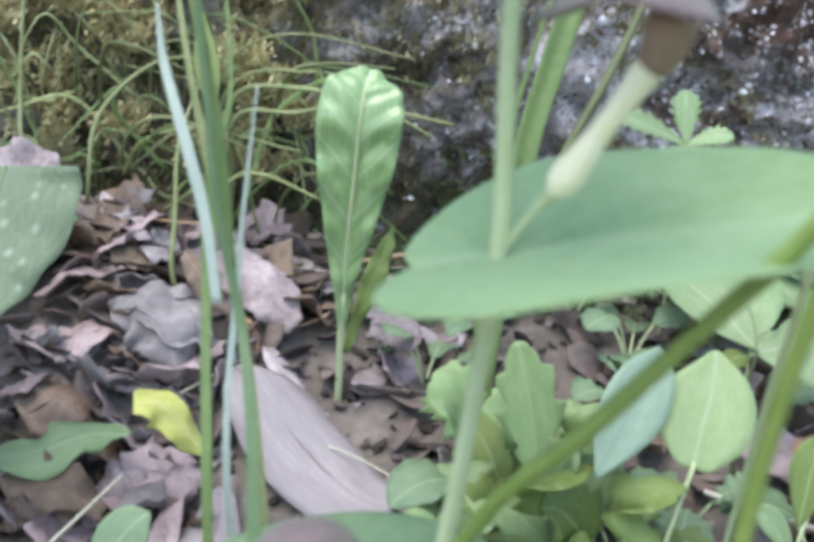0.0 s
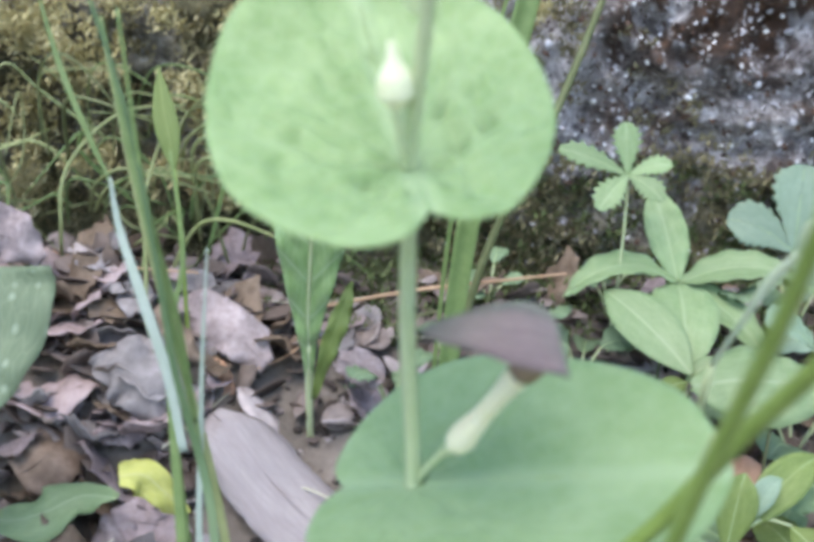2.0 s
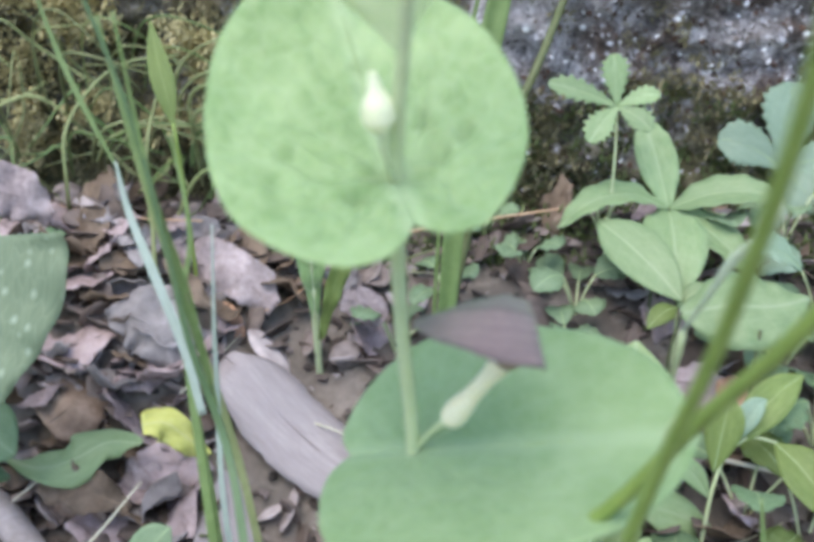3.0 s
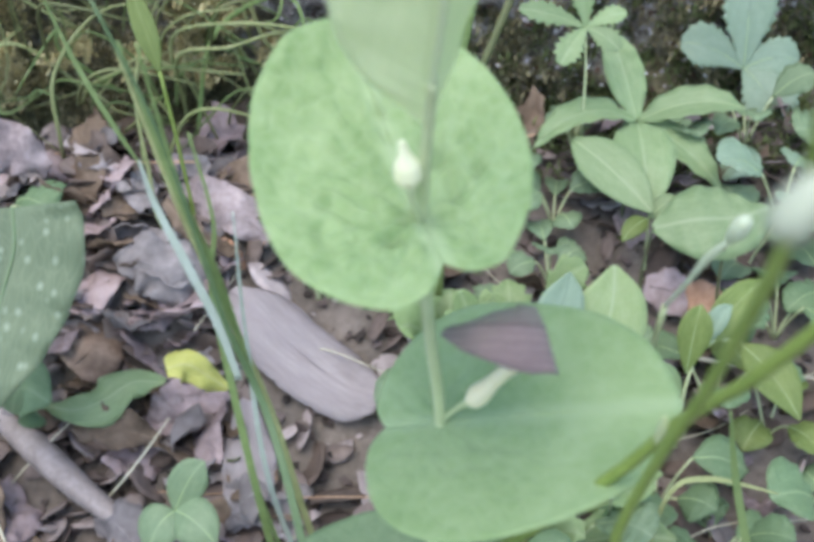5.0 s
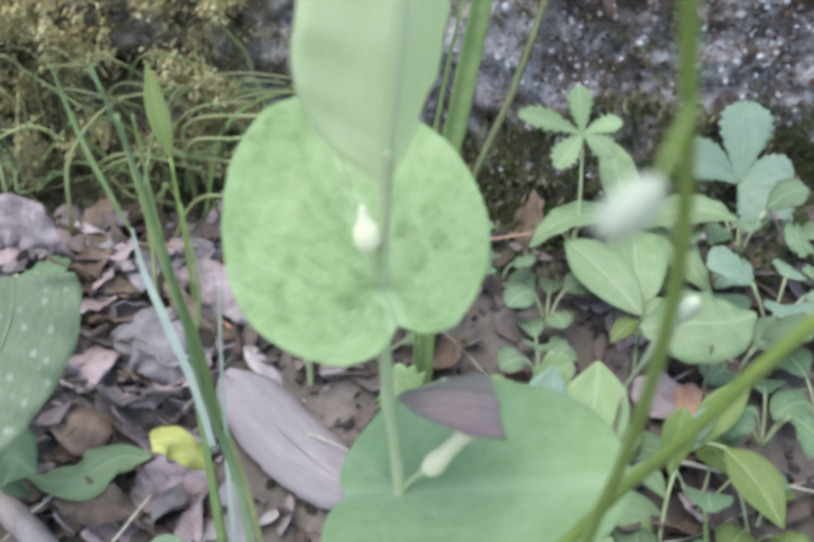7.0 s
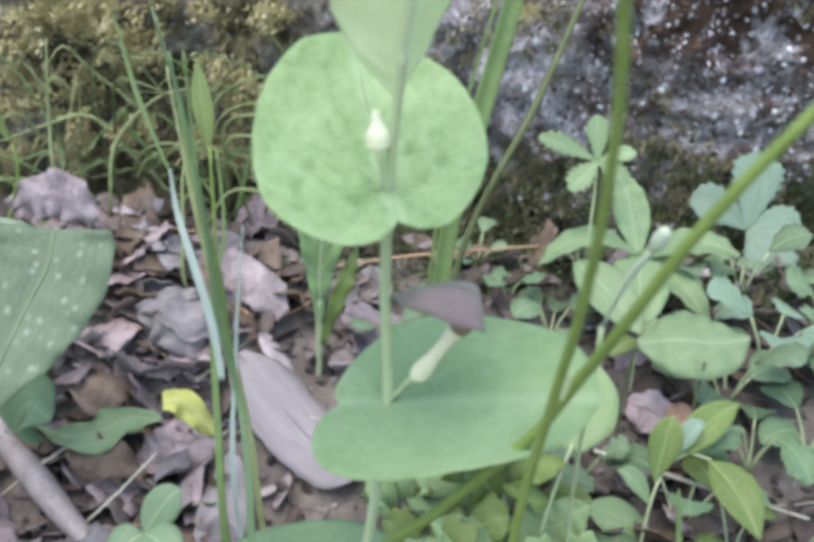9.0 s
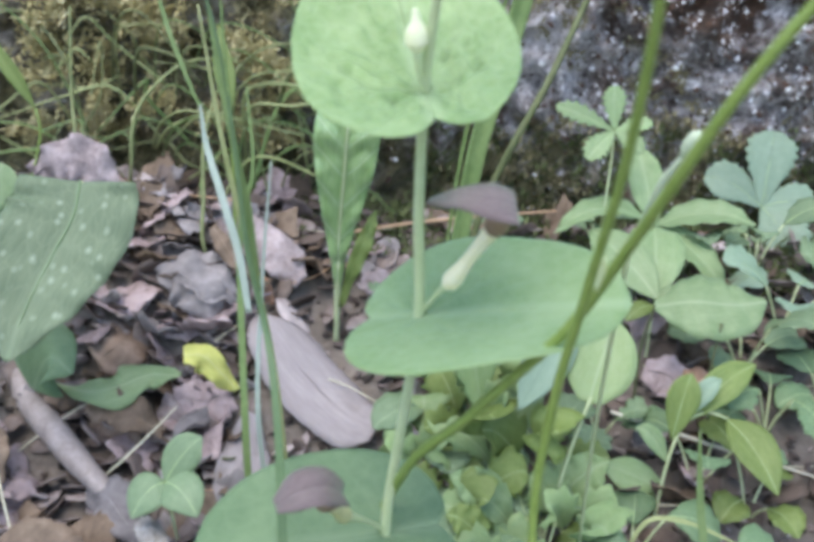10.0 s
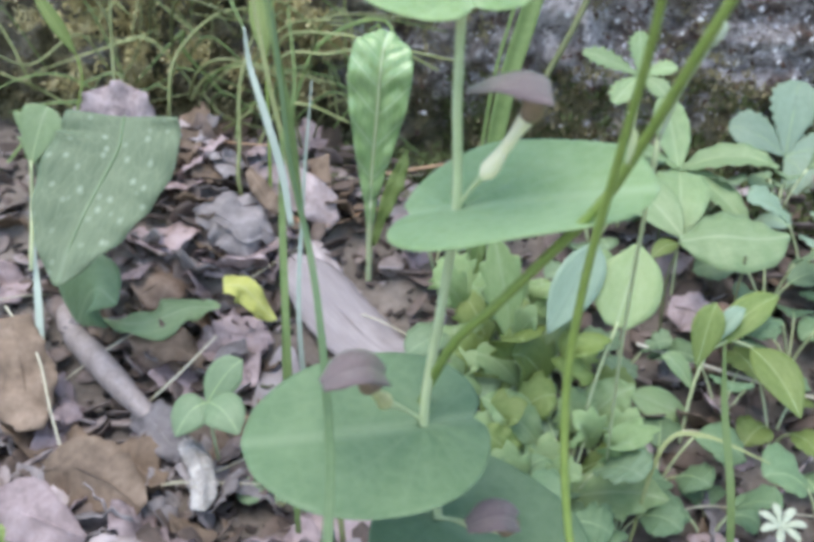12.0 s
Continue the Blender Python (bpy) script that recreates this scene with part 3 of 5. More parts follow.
def flower(parent, name, base, bulb, neck, limb_points, limb_widths, limb_facing, fold=10, skin=TUBE_YELLOW):
    f = under(tube(name, [base, (np.asarray(base) + bulb) / 2 + (0, 0, 0.0006), bulb], [0.0006, 0.0005, 0.0012], STEM, 10), parent, "pipe flower on a thin green stalk")
    d = np.asarray(neck, float) - bulb
    under(tube("bulb", [np.asarray(bulb) - d * 0.10, bulb, np.asarray(bulb) + d * 0.14, np.asarray(bulb) + d * 0.34], [0.0008, 0.0019, 0.0022, 0.0019, 0.0015], skin, 18, 12), f, "pale swollen base of the flower")
    ends = [0.0015, 0.0014, 0.0021]
    under(tube("tube", [np.asarray(bulb) + d * 0.2, np.asarray(bulb) + d * 0.6, np.asarray(neck)], ends, skin, 14, 12), f, "pale cream tube")
    if limb_points:
        under(tube("throat", [np.asarray(neck) - d * 0.12, neck, np.asarray(neck) * 0.45 + np.asarray(limb_points[0]) * 0.35 + np.asarray(limb_points[1]) * 0.2], [0.0020, 0.0025, 0.0030], THROAT, 8, 12), f, "brownish throat")
        under(blade("limb", limb_points, limb_widths, LIMB, limb_facing, fold=fold, thick=0.0007, nu=24, nv=13, curl=-0.15, mouth=0.0013, wave=0.0003, waves=2), f, "dull purple brown hood")
    return f


plant = tagged(empty("birthwort_plant", (0.008, 0.02, -0.005)), "upright plant with round clasping leaves and purple pipe flowers", "plant")
under(tube("stem", [(0.009, 0.022, -0.012), (0.0068, 0.013, 0.038), (0.002, 0.003, 0.074), (0.0045, 0.003, 0.105), (0.007, 0.002, 0.133), (0.006, -0.003, 0.16), (0.006, -0.005, 0.184), (0.0068, -0.008, 0.194), (0.0079, -0.0112, 0.2035), (0.0088, -0.0146, 0.2115)],
            [0.0013, 0.0013, 0.0012, 0.0011, 0.0008], STEM, 60, 10), plant)
under(cordate("leaf", (0.006, -0.005, 0.184), (-0.3, 0.87, 0.40), (0, -0.5, 0.9), 0.0372, (ROUND_A, ROUND_B), LEAF_TOP, cup=0.27, wave=0.0011, waves=6, nr=30, na=141, pucker=0.0011), plant, "bright yellow-green cupped heart-shaped leaf")
under(cordate("leaf", (0.007, 0.002, 0.133), (0.93, -0.23, 0.24), (-0.24, -0.16, 1), 0.0437, (ROUND_E, ROUND_F), LEAF_MID, cup=0.0, fold=0.24, wave=0.0012, nr=24, na=101, pucker=0.00035), plant, "broad green heart-shaped leaf held level")
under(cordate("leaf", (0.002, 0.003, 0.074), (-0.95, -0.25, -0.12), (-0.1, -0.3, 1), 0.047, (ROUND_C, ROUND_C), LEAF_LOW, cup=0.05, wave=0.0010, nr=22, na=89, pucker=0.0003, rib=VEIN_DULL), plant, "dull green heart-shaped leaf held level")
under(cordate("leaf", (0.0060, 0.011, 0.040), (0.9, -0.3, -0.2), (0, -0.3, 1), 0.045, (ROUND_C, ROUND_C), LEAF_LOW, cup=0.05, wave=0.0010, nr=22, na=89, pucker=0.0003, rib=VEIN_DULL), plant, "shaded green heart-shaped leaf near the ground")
UPPER = [(0.0079, -0.0112, 0.2035), (0.0088, -0.0148, 0.2115), (0.0102, -0.0190, 0.2205), (0.0116, -0.0235, 0.2305), (0.0130, -0.0270, 0.2425), (0.0142, -0.0285, 0.255)]
upper = under(blade("leaf", UPPER, [0.0012, 0.0085, 0.0138, 0.0158, 0.0158, 0.0150, 0.0128, 0.009, 0.001], LEAF_UPPER, (-0.41, 0.91, 0.15), fold=40, nv=15, nu=72, thick=0.0004, quilt=0.0006, ribs=13, wave=0.0004), plant, "pale folded young leaf showing its underside")
under(tube("midrib", UPPER[:-1] + [(0.0140, -0.0283, 0.2535)], [0.0007, 0.0005, 0.0002], VEIN_PALE, 20, 6), upper)
flower(plant, "flower", (0.0072, 0.002, 0.1335), (0.0138, -0.0038, 0.1440), (0.0226, -0.0118, 0.1605),
       [(0.0260, -0.0138, 0.1668), (0.0205, -0.0146, 0.1684), (0.0145, -0.0120, 0.1668), (0.0085, -0.0075, 0.1630)], [0.0080, 0.0079, 0.0068, 0.0045, 0.0012], (0, -0.2, 1), fold=-12, skin=TUBE)
flower(plant, "flower", (0.002, 0.003, 0.075), (-0.007, -0.007, 0.085), (-0.0105, -0.014, 0.093),
       [(-0.006, -0.0155, 0.0965), (-0.010, -0.019, 0.1005), (-0.0155, -0.021, 0.0995), (-0.020, -0.022, 0.096)], [0.003, 0.005, 0.0054, 0.0045, 0.002], (0, -0.5, 1))
flower(plant, "flower", (0.0060, 0.010, 0.041), (0.016, 0.001, 0.046), (0.025, -0.004, 0.050),
       [(0.028, -0.005, 0.053), (0.024, -0.007, 0.056), (0.019, -0.008, 0.055), (0.015, -0.008, 0.052)], [0.003, 0.0045, 0.005, 0.004, 0.002], (0, -0.5, 1))
bud = under(tube("flower_bud", [(0.006, -0.0055, 0.184), (0.0050, -0.0085, 0.1885), (0.0045, -0.0092, 0.1928)], [0.0006, 0.0005, 0.0009], STEM, 10), plant, "pale pointed flower bud on a short stalk")
under(tube("bulb", [(0.0045, -0.0091, 0.1922), (0.0043, -0.0093, 0.1940), (0.0042, -0.0094, 0.1962), (0.0040, -0.0096, 0.1983), (0.0037, -0.0098, 0.2005)], [0.0008, 0.0023, 0.0022, 0.0010, 0.0005], BUD_CREAM, 22, 14), bud, "cream swollen bud")

# ---- two leaning olive stems with a white bud ----
near = tagged(empty("bud_stalk", (0.053, -0.046, -0.008)), "leaning olive green stalk carrying a nodding white bud", "plant")
under(tube("stem", [(0.053, -0.046, -0.009), (0.049, -0.042, 0.03), (0.0387, -0.0289, 0.0674), (0.0349, -0.0244, 0.0997), (0.0358, -0.0279, 0.129), (0.0385, -0.0378, 0.1576), (0.0405, -0.0528, 0.1877), (0.0388, -0.0714, 0.2216), (0.0307, -0.0922, 0.2616), (0.028, -0.099, 0.275)], [0.0010, 0.0010, 0.0010, 0.0009, 0.0008, 0.0008], STEM_OLIVE, 50, 10), near)
under(tube("bud", [(0.0311, -0.0936, 0.2363), (0.0302, -0.0939, 0.2355), (0.0289, -0.0941, 0.2343), (0.0277, -0.0943, 0.2331), (0.0272, -0.0944, 0.2326)], [0.0005, 0.0014, 0.0016, 0.0013, 0.0004], BUD_WHITE, 16, 14), near, "nodding downy white bud")
under(tube("bud_stalk_tip", [(0.0368, -0.0775, 0.2335), (0.0352, -0.085, 0.2385), (0.0324, -0.0915, 0.2386), (0.0311, -0.0936, 0.2363)], [0.0004, 0.0003, 0.0004], STEM_OLIVE, 8, 6), near)
small_bud = tagged(empty("small_bud_stalk", (0.062, 0.09, 0.0)), "thin stalk with a narrow whitish bud", "plant")
under(tube("stem", [(0.062, 0.09, -0.004), (0.056, 0.05, 0.08), (0.053, 0.014, 0.15)], [0.0005, 0.0005, 0.0007], STEM, 16, 6), small_bud)
under(tube("bud_stalk_tip", [(0.053, 0.014, 0.15), (0.0545, 0.006, 0.161), (0.0562, 0.0025, 0.168), (0.0586, -0.0009, 0.1738)], [0.0004, 0.0005, 0.0009, 0.0006], BUD_PALE, 14, 8), small_bud, "pale downy stalk tip")
under(tube("bud", [(0.0585, -0.0008, 0.1735), (0.0590, -0.0015, 0.1752), (0.0597, -0.0022, 0.1770), (0.0603, -0.003, 0.1788), (0.0606, -0.0034, 0.1798)], [0.0005, 0.0014, 0.0018, 0.0014, 0.0004], BUD_PALE, 16, 10), small_bud, "narrow whitish bud")
side_stalk = tagged(empty("leaning_stalk", (0.005, 0.02, 0.0)), "slender olive green leaning stalk without leaves", "plant")
under(tube("stem", [(-0.012, 0.035, -0.008), (-0.004, 0.022, 0.055), (0.007, -0.004, 0.098), (0.018, -0.0155, 0.1165), (0.0285, -0.0205, 0.1315), (0.0376, -0.0245, 0.1446), (0.0443, -0.0315, 0.1612), (0.0492, -0.0425, 0.1778), (0.0545, -0.050, 0.1931), (0.0605, -0.0555, 0.206), (0.0675, -0.0584, 0.2174), (0.075, -0.062, 0.232)], [0.0012, 0.0012, 0.0011, 0.0010, 0.0009], STEM_OLIVE, 40, 10), side_stalk)
under(tube("side_bud", [(0.0415, -0.0285, 0.154), (0.0420, -0.0295, 0.158), (0.0418, -0.0305, 0.1612)], [0.0007, 0.0011, 0.0003], STEM, 8, 8), side_stalk, "small pale side bud")

# ---- the tall ribbed leaf ----
tall = tagged(empty("ribbed_leaf_plant", (-0.041, 0.189, 0.03)), "single upright wavy ribbed green leaf", "plant")
under(tube("stalk", [(-0.041, 0.19, 0.024), (-0.0405, 0.186, 0.05), (-0.0395, 0.18, 0.08)], [0.0012, 0.0014, 0.0018], STEM, 12, 8), tall)
under(blade("leaf", [(-0.040, 0.183, 0.066), (-0.039, 0.177, 0.09), (-0.0365, 0.170, 0.118), (-0.035, 0.1675, 0.140), (-0.034, 0.1765, 0.1510)], [0.0015, 0.002, 0.0027, 0.0038, 0.0052, 0.0067, 0.0082, 0.0098, 0.0112, 0.0122, 0.0129, 0.0132, 0.013, 0.0124, 0.0110, 0.0085, 0.002], LEAF_TALL, (0.15, -1, 0.25), fold=10, wave=0.0010, waves=6, thick=0.0006, nu=96, nv=21, quilt=0.0012, ribs=9, curl=-0.12, crumple=0.0016), tall)
under(blade("leaf", [(-0.0375, 0.176, 0.060), (-0.032, 0.1745, 0.079), (-0.0275, 0.1775, 0.092), (-0.0245, 0.182, 0.102)], [0.001, 0.002, 0.0032, 0.0038, 0.0034, 0.0022, 0.0006], LEAF_OLIVE, (0.3, -1, 0.2), fold=12, wave=0.001, waves=4, nu=32), tall, "smaller olive leaf behind the tall one")

# ---- things on the ground and against the rock ----
rng = random.Random(11)
MID = [0.001, 0.45, 0.8, 1.0, 0.95, 0.75, 0.42, 0.02]
OVAL = [0.08, 0.6, 0.92, 1.0, 0.96, 0.8, 0.5, 0.03]
LOBE = [0.08, 0.35, 0.6, 0.85, 1.0, 0.98, 0.75, 0.25]


def scaled(shape, w):
    return [w * k for k in shape]


def mid(a, b, lift, f=0.5):
    a, b = np.asarray(a, float), np.asarray(b, float)
    return tuple(a + (b - a) * f + np.array((0, 0, lift)))


def leaflet(parent, a, b, half, material, facing=(0, -0.6, 1), lift=0.004, shape=OVAL, label="", name="leaflet", **more):
    """One leaf from a to b, arched by lift."""
    line = [a, mid(a, b, lift, 0.35), mid(a, b, lift, 0.7), b]
    ob = under(blade(name, line, scaled(shape, half), material, facing, **more), parent, label)
    if half > 0.004:
        under(tube("midrib", line[:3] + [mid(a, b, lift * 0.3, 0.95)], [0.00035, 0.0003, 0.00015], VEIN, 12, 5), ob)
    return ob


def thin(name, points, radius, material, label, category, group=""):
    ob = tube(name, points, [radius, radius, radius * 0.6], material, max(8, 5 * len(points)), 6)
    return tagged(ob, label, category, group)


def midrib(ob, points, radius, material):
    """A raised rib along a leaf."""
    return under(tube("midrib", points, [radius, radius * 0.8, radius * 0.3], material, 24, 6), ob)


for ob in [o for o in tall.children if o.name.startswith("leaf")][:1]:
    midrib(ob, [(-0.040, 0.1825, 0.066), (-0.039, 0.1765, 0.09), (-0.0365, 0.1695, 0.118), (-0.035, 0.166, 0.138), (-0.0337, 0.1695, 0.1495)], 0.0008, STEM)

# five-fingered leaf in front of the rock
five = tagged(empty("cinquefoil", (0.074, 0.232, 0.06)), "small cinquefoil with five toothed pale green leaflets", "plant")
FC = (0.075, 0.238, 0.130)
under(tube("stalk", [(0.072, 0.232, 0.05), (0.074, 0.230, 0.104), FC], [0.0006, 0.0006, 0.0005], STEM, 12, 6), five)
for p, h in (((0.073, 0.243, 0.1495), 0.0058), ((0.0915, 0.239, 0.1345), 0.0045), ((0.048, 0.238, 0.1395), 0.0055), ((0.0635, 0.228, 0.1185), 0.006), ((0.0875, 0.230, 0.1225), 0.0055)):
    leaflet(five, FC, p, h, LEAF_HERB, (0, -0.8, 0.8), 0.001, LOBE, teeth=7, tooth=0.45, nu=50, thick=0.0004, fold=8)

# five-leaved seedling beside it
whorl = tagged(empty("whorled_herb", (0.088, 0.21, 0.04)), "leafy herb with a ring of broad pale green leaves", "plant")
WC = (0.098, 0.236, 0.088)
under(tube("stalk", [(0.086, 0.206, 0.035), (0.088, 0.209, 0.06), (0.094, 0.225, 0.08), WC], [0.0008, 0.0008, 0.0006], STEM_DARK, 14, 6), whorl)
for p, h, lift, f in (((0.0895, 0.262, 0.119), 0.0085, 0.002, (0, -1, 0.4)), ((0.141, 0.228, 0.094), 0.0085, 0.005, (0, -0.5, 1)), ((0.128, 0.208, 0.068), 0.0095, 0.004, (0.2, -0.4, 1)),
                      ((0.052, 0.222, 0.085), 0.0085, 0.009, (-0.1, -0.3, 1)), ((0.0945, 0.190, 0.069), 0.013, 0.004, (0, -0.6, 0.9))):
    leaflet(whorl, WC, p, h, LEAF_HERB, f, lift, OVAL, fold=12, wave=0.0006)
leaflet(whorl, (0.068, 0.222, 0.0885), (0.0955, 0.188, 0.070), 0.0105, LEAF_HERB, (-0.1, -0.7, 0.8), 0.002, OVAL, "broad pale leaf turned down", fold=8)

pair = tagged(empty("young_sprout", (0.094, 0.188, 0.05)), "tiny sprout with two yellowish leaves", "plant")
under(tube("stalk", [(0.094, 0.188, 0.03), (0.094, 0.189, 0.067)], [0.0006, 0.0005], STEM, 6, 6), pair)
leaflet(pair, (0.094, 0.189, 0.067), (0.082, 0.180, 0.0625), 0.0042, LEAF_LIME, (0, -0.6, 1), 0.002)
leaflet(pair, (0.094, 0.189, 0.067), (0.107, 0.193, 0.073), 0.0042, LEAF_HERB, (0, -0.6, 1), 0.002)

big = tagged(empty("broad_leaf_herb", (0.095, 0.17, 0.03)), "low herb with one broad pale leaf and dark stalks", "plant")
under(tube("stalk", [(0.088, 0.165, 0.02), (0.087, 0.166, 0.055), (0.091, 0.169, 0.075)], [0.0007, 0.0006, 0.0005], STEM_DARK, 10, 6), big)
under(blade("leaf", [(0.0905, 0.169, 0.0745), (0.105, 0.166, 0.079), (0.121, 0.166, 0.079), (0.134, 0.170, 0.080)], scaled(OVAL, 0.0165), LEAF_HERB, (0.05, -0.6, 1), fold=-10, wave=0.0008, nu=32), big, "broad pale green oval leaf")
under(tube("stalk", [(0.117, 0.143, 0.012), (0.112, 0.150, 0.05), (0.115, 0.158, 0.074)], [0.0006, 0.0006], STEM_DARK, 10, 6), big)

# blue-green three-part leaf
blue = tagged(empty("trefoil_leaf", (0.163, 0.285, 0.05)), "bluish green three-part leaf with toothed edges", "plant")
BC = (0.162, 0.297, 0.084)
under(tube("stalk", [(0.16, 0.275, 0.05), (0.161, 0.285, 0.068), BC], [0.0008, 0.0007, 0.0006], STEM_DARK, 10, 6), blue)
for p, h in (((0.166, 0.312, 0.121), 0.0135), ((0.132, 0.302, 0.097), 0.011), ((0.176, 0.274, 0.064), 0.0135), ((0.188, 0.297, 0.086), 0.010)):
    leaflet(blue, BC, p, h, LEAF_BLUE, (0, -0.9, 0.6), 0.003, LOBE, teeth=8, tooth=0.2, nu=44, fold=6)

# leaves behind the leaning stalks
heart = tagged(empty("oval_leaf_herb", (0.05, 0.1, 0.0)), "herb with two upright oval pale green leaves", "plant")
under(tube("stalk", [(0.048, 0.098, -0.005), (0.056, 0.104, 0.04), (0.062, 0.109, 0.062)], [0.0008, 0.0006], STEM, 10, 6), heart)
under(blade("leaf", [(0.0615, 0.109, 0.060), (0.064, 0.115, 0.069), (0.067, 0.122, 0.078), (0.068, 0.128, 0.086)], scaled([0.3, 0.8, 1.0, 1.0, 0.85, 0.5, 0.05], 0.0125), LEAF_LIGHT, (0, -1, 0.55), fold=8), heart, "round pale green leaf")
under(blade("leaf", [(0.037, 0.102, 0.058), (0.043, 0.11, 0.069), (0.05, 0.119, 0.08), (0.0525, 0.124, 0.087)], scaled(MID, 0.009), LEAF_BLUE, (0.2, -1, 0.5), fold=10), heart, "narrow bluish green leaf")

# spotted leaf
spot = tagged(empty("spotted_leaf_plant", (-0.15, 0.12, 0.0)), "drooping rough green leaf with pale spots", "plant")
under(tube("stalk", [(-0.155, 0.13, 0.0), (-0.15, 0.145, 0.06), (-0.135, 0.148, 0.105), (-0.1277, 0.132, 0.119)], [0.0016, 0.0014, 0.001], STEM, 16, 8), spot)
spotted = under(blade("leaf", [(-0.1272, 0.1307, 0.1199), (-0.1270, 0.1224, 0.1090), (-0.1313, 0.1104, 0.0960), (-0.1352, 0.0971, 0.0819), (-0.1377, 0.0856, 0.0677)], scaled([0.90, 0.97, 1.0, 1.0, 0.95, 0.84, 0.66, 0.4, 0.04], 0.0235), LEAF_SPOT, (0.1, -1, 0.55), fold=8, wave=0.0012, nu=48, nv=15, thick=0.0008, crumple=0.0008), spot)
midrib(spotted, [(-0.1272, 0.1304, 0.1202), (-0.1270, 0.1221, 0.1093), (-0.1313, 0.1101, 0.0963), (-0.1352, 0.0968, 0.0822), (-0.1377, 0.0853, 0.0680)], 0.0005, VEIN_DULL)
under(blade("leaf", [(-0.15, 0.15, 0.06), (-0.165, 0.165, 0.088), (-0.172, 0.17, 0.082), (-0.18, 0.17, 0.06)], scaled(OVAL, 0.02), LEAF_SPOT, (-0.1, -1, 0.5), fold=10, wave=0.001), spot, "dull green leaf behind the spotted one")
# Takes the darkened low-leaf green, so its shade is in the colour.
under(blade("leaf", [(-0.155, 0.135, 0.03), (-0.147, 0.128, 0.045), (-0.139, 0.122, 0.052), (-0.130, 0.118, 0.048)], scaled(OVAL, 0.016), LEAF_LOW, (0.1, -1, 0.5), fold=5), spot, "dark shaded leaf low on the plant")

# near tuft of long grass
tuft = tagged(empty("grass_tuft", (-0.03, 0.05, -0.005)), "tuft of long arching grass blades, one bluish", "grass")
BENT_BLADES = (
        ([(-0.052, 0.090, -0.002), (-0.0533, 0.080, 0.04), (-0.0516, 0.0718, 0.07), (-0.0505, 0.065, 0.095), (-0.0483, 0.0555, 0.122)], [0.0007, 0.0008, 0.0009, 0.0009, 0.0008], GRASS, ""),
        ([(-0.0435, 0.048, 0.110), (-0.0475, 0.053, 0.125), (-0.0535, 0.058, 0.140), (-0.0595, 0.064, 0.153), (-0.062, 0.067, 0.164)], [0.0009, 0.0012, 0.0012, 0.0009, 0.0003], GRASS_BLUE, "bluish bent grass blade"),
        ([(-0.062, 0.067, 0.163), (-0.067, 0.070, 0.172), (-0.074, 0.075, 0.186), (-0.08, 0.079, 0.205)], [0.0003, 0.0007, 0.0007, 0.0002], GRASS, ""))
STRAIGHT_BLADES = (
        ([(-0.006, -0.105, -0.008), (-0.009, -0.08, 0.055), (-0.0125, -0.052, 0.077), (-0.0165, -0.03, 0.0855), (-0.027, 0.012, 0.093), (-0.036, 0.039, 0.106), (-0.0425, 0.0430, 0.13), (-0.0455, 0.0452, 0.15), (-0.0500, 0.0473, 0.18), (-0.0584, 0.0488, 0.21)], [0.0012, 0.0012, 0.0011, 0.0009, 0.0006, 0.0004], GRASS_DARK, ""),
        ([(-0.040, 0.046, 0.118), (-0.0445, 0.0462, 0.145), (-0.0505, 0.0490, 0.172), (-0.0560, 0.0535, 0.198)], [0.0005, 0.0008, 0.0007, 0.0003], GRASS, ""),
        ([(-0.0395, 0.047, 0.112), (-0.0430, 0.0480, 0.14), (-0.0475, 0.0470, 0.165), (-0.0500, 0.0460, 0.20)], [0.0003, 0.0005, 0.0005, 0.0003], GRASS, ""),
        ([(-0.03, 0.054, -0.006), (-0.040, 0.046, 0.07), (-0.042, 0.057, 0.115), (-0.041, 0.064, 0.15)], [0.0008, 0.0008, 0.0006, 0.0002], GRASS_BLUE, ""),
        ([(-0.042, 0.052, -0.006), (-0.0435, 0.045, 0.06), (-0.047, 0.053, 0.10), (-0.049, 0.060, 0.13), (-0.046, 0.063, 0.148), (-0.049, 0.068, 0.17)], [0.0010, 0.0011, 0.0010, 0.0006, 0.0003], GRASS, ""),
        ([(-0.026, 0.05, -0.006), (-0.033, 0.049, 0.06), (-0.040, 0.056, 0.10), (-0.056, 0.070, 0.15), (-0.066, 0.08, 0.19)], [0.0010, 0.0010, 0.0009, 0.0003], GRASS_PALE, ""))
for pts, w, m, lab in BENT_BLADES + STRAIGHT_BLADES:
    under(blade("blade", pts, w, m, (0.1, -1, 0.4), fold=18, thick=0.0003, nu=40, nv=5), tuft, lab)

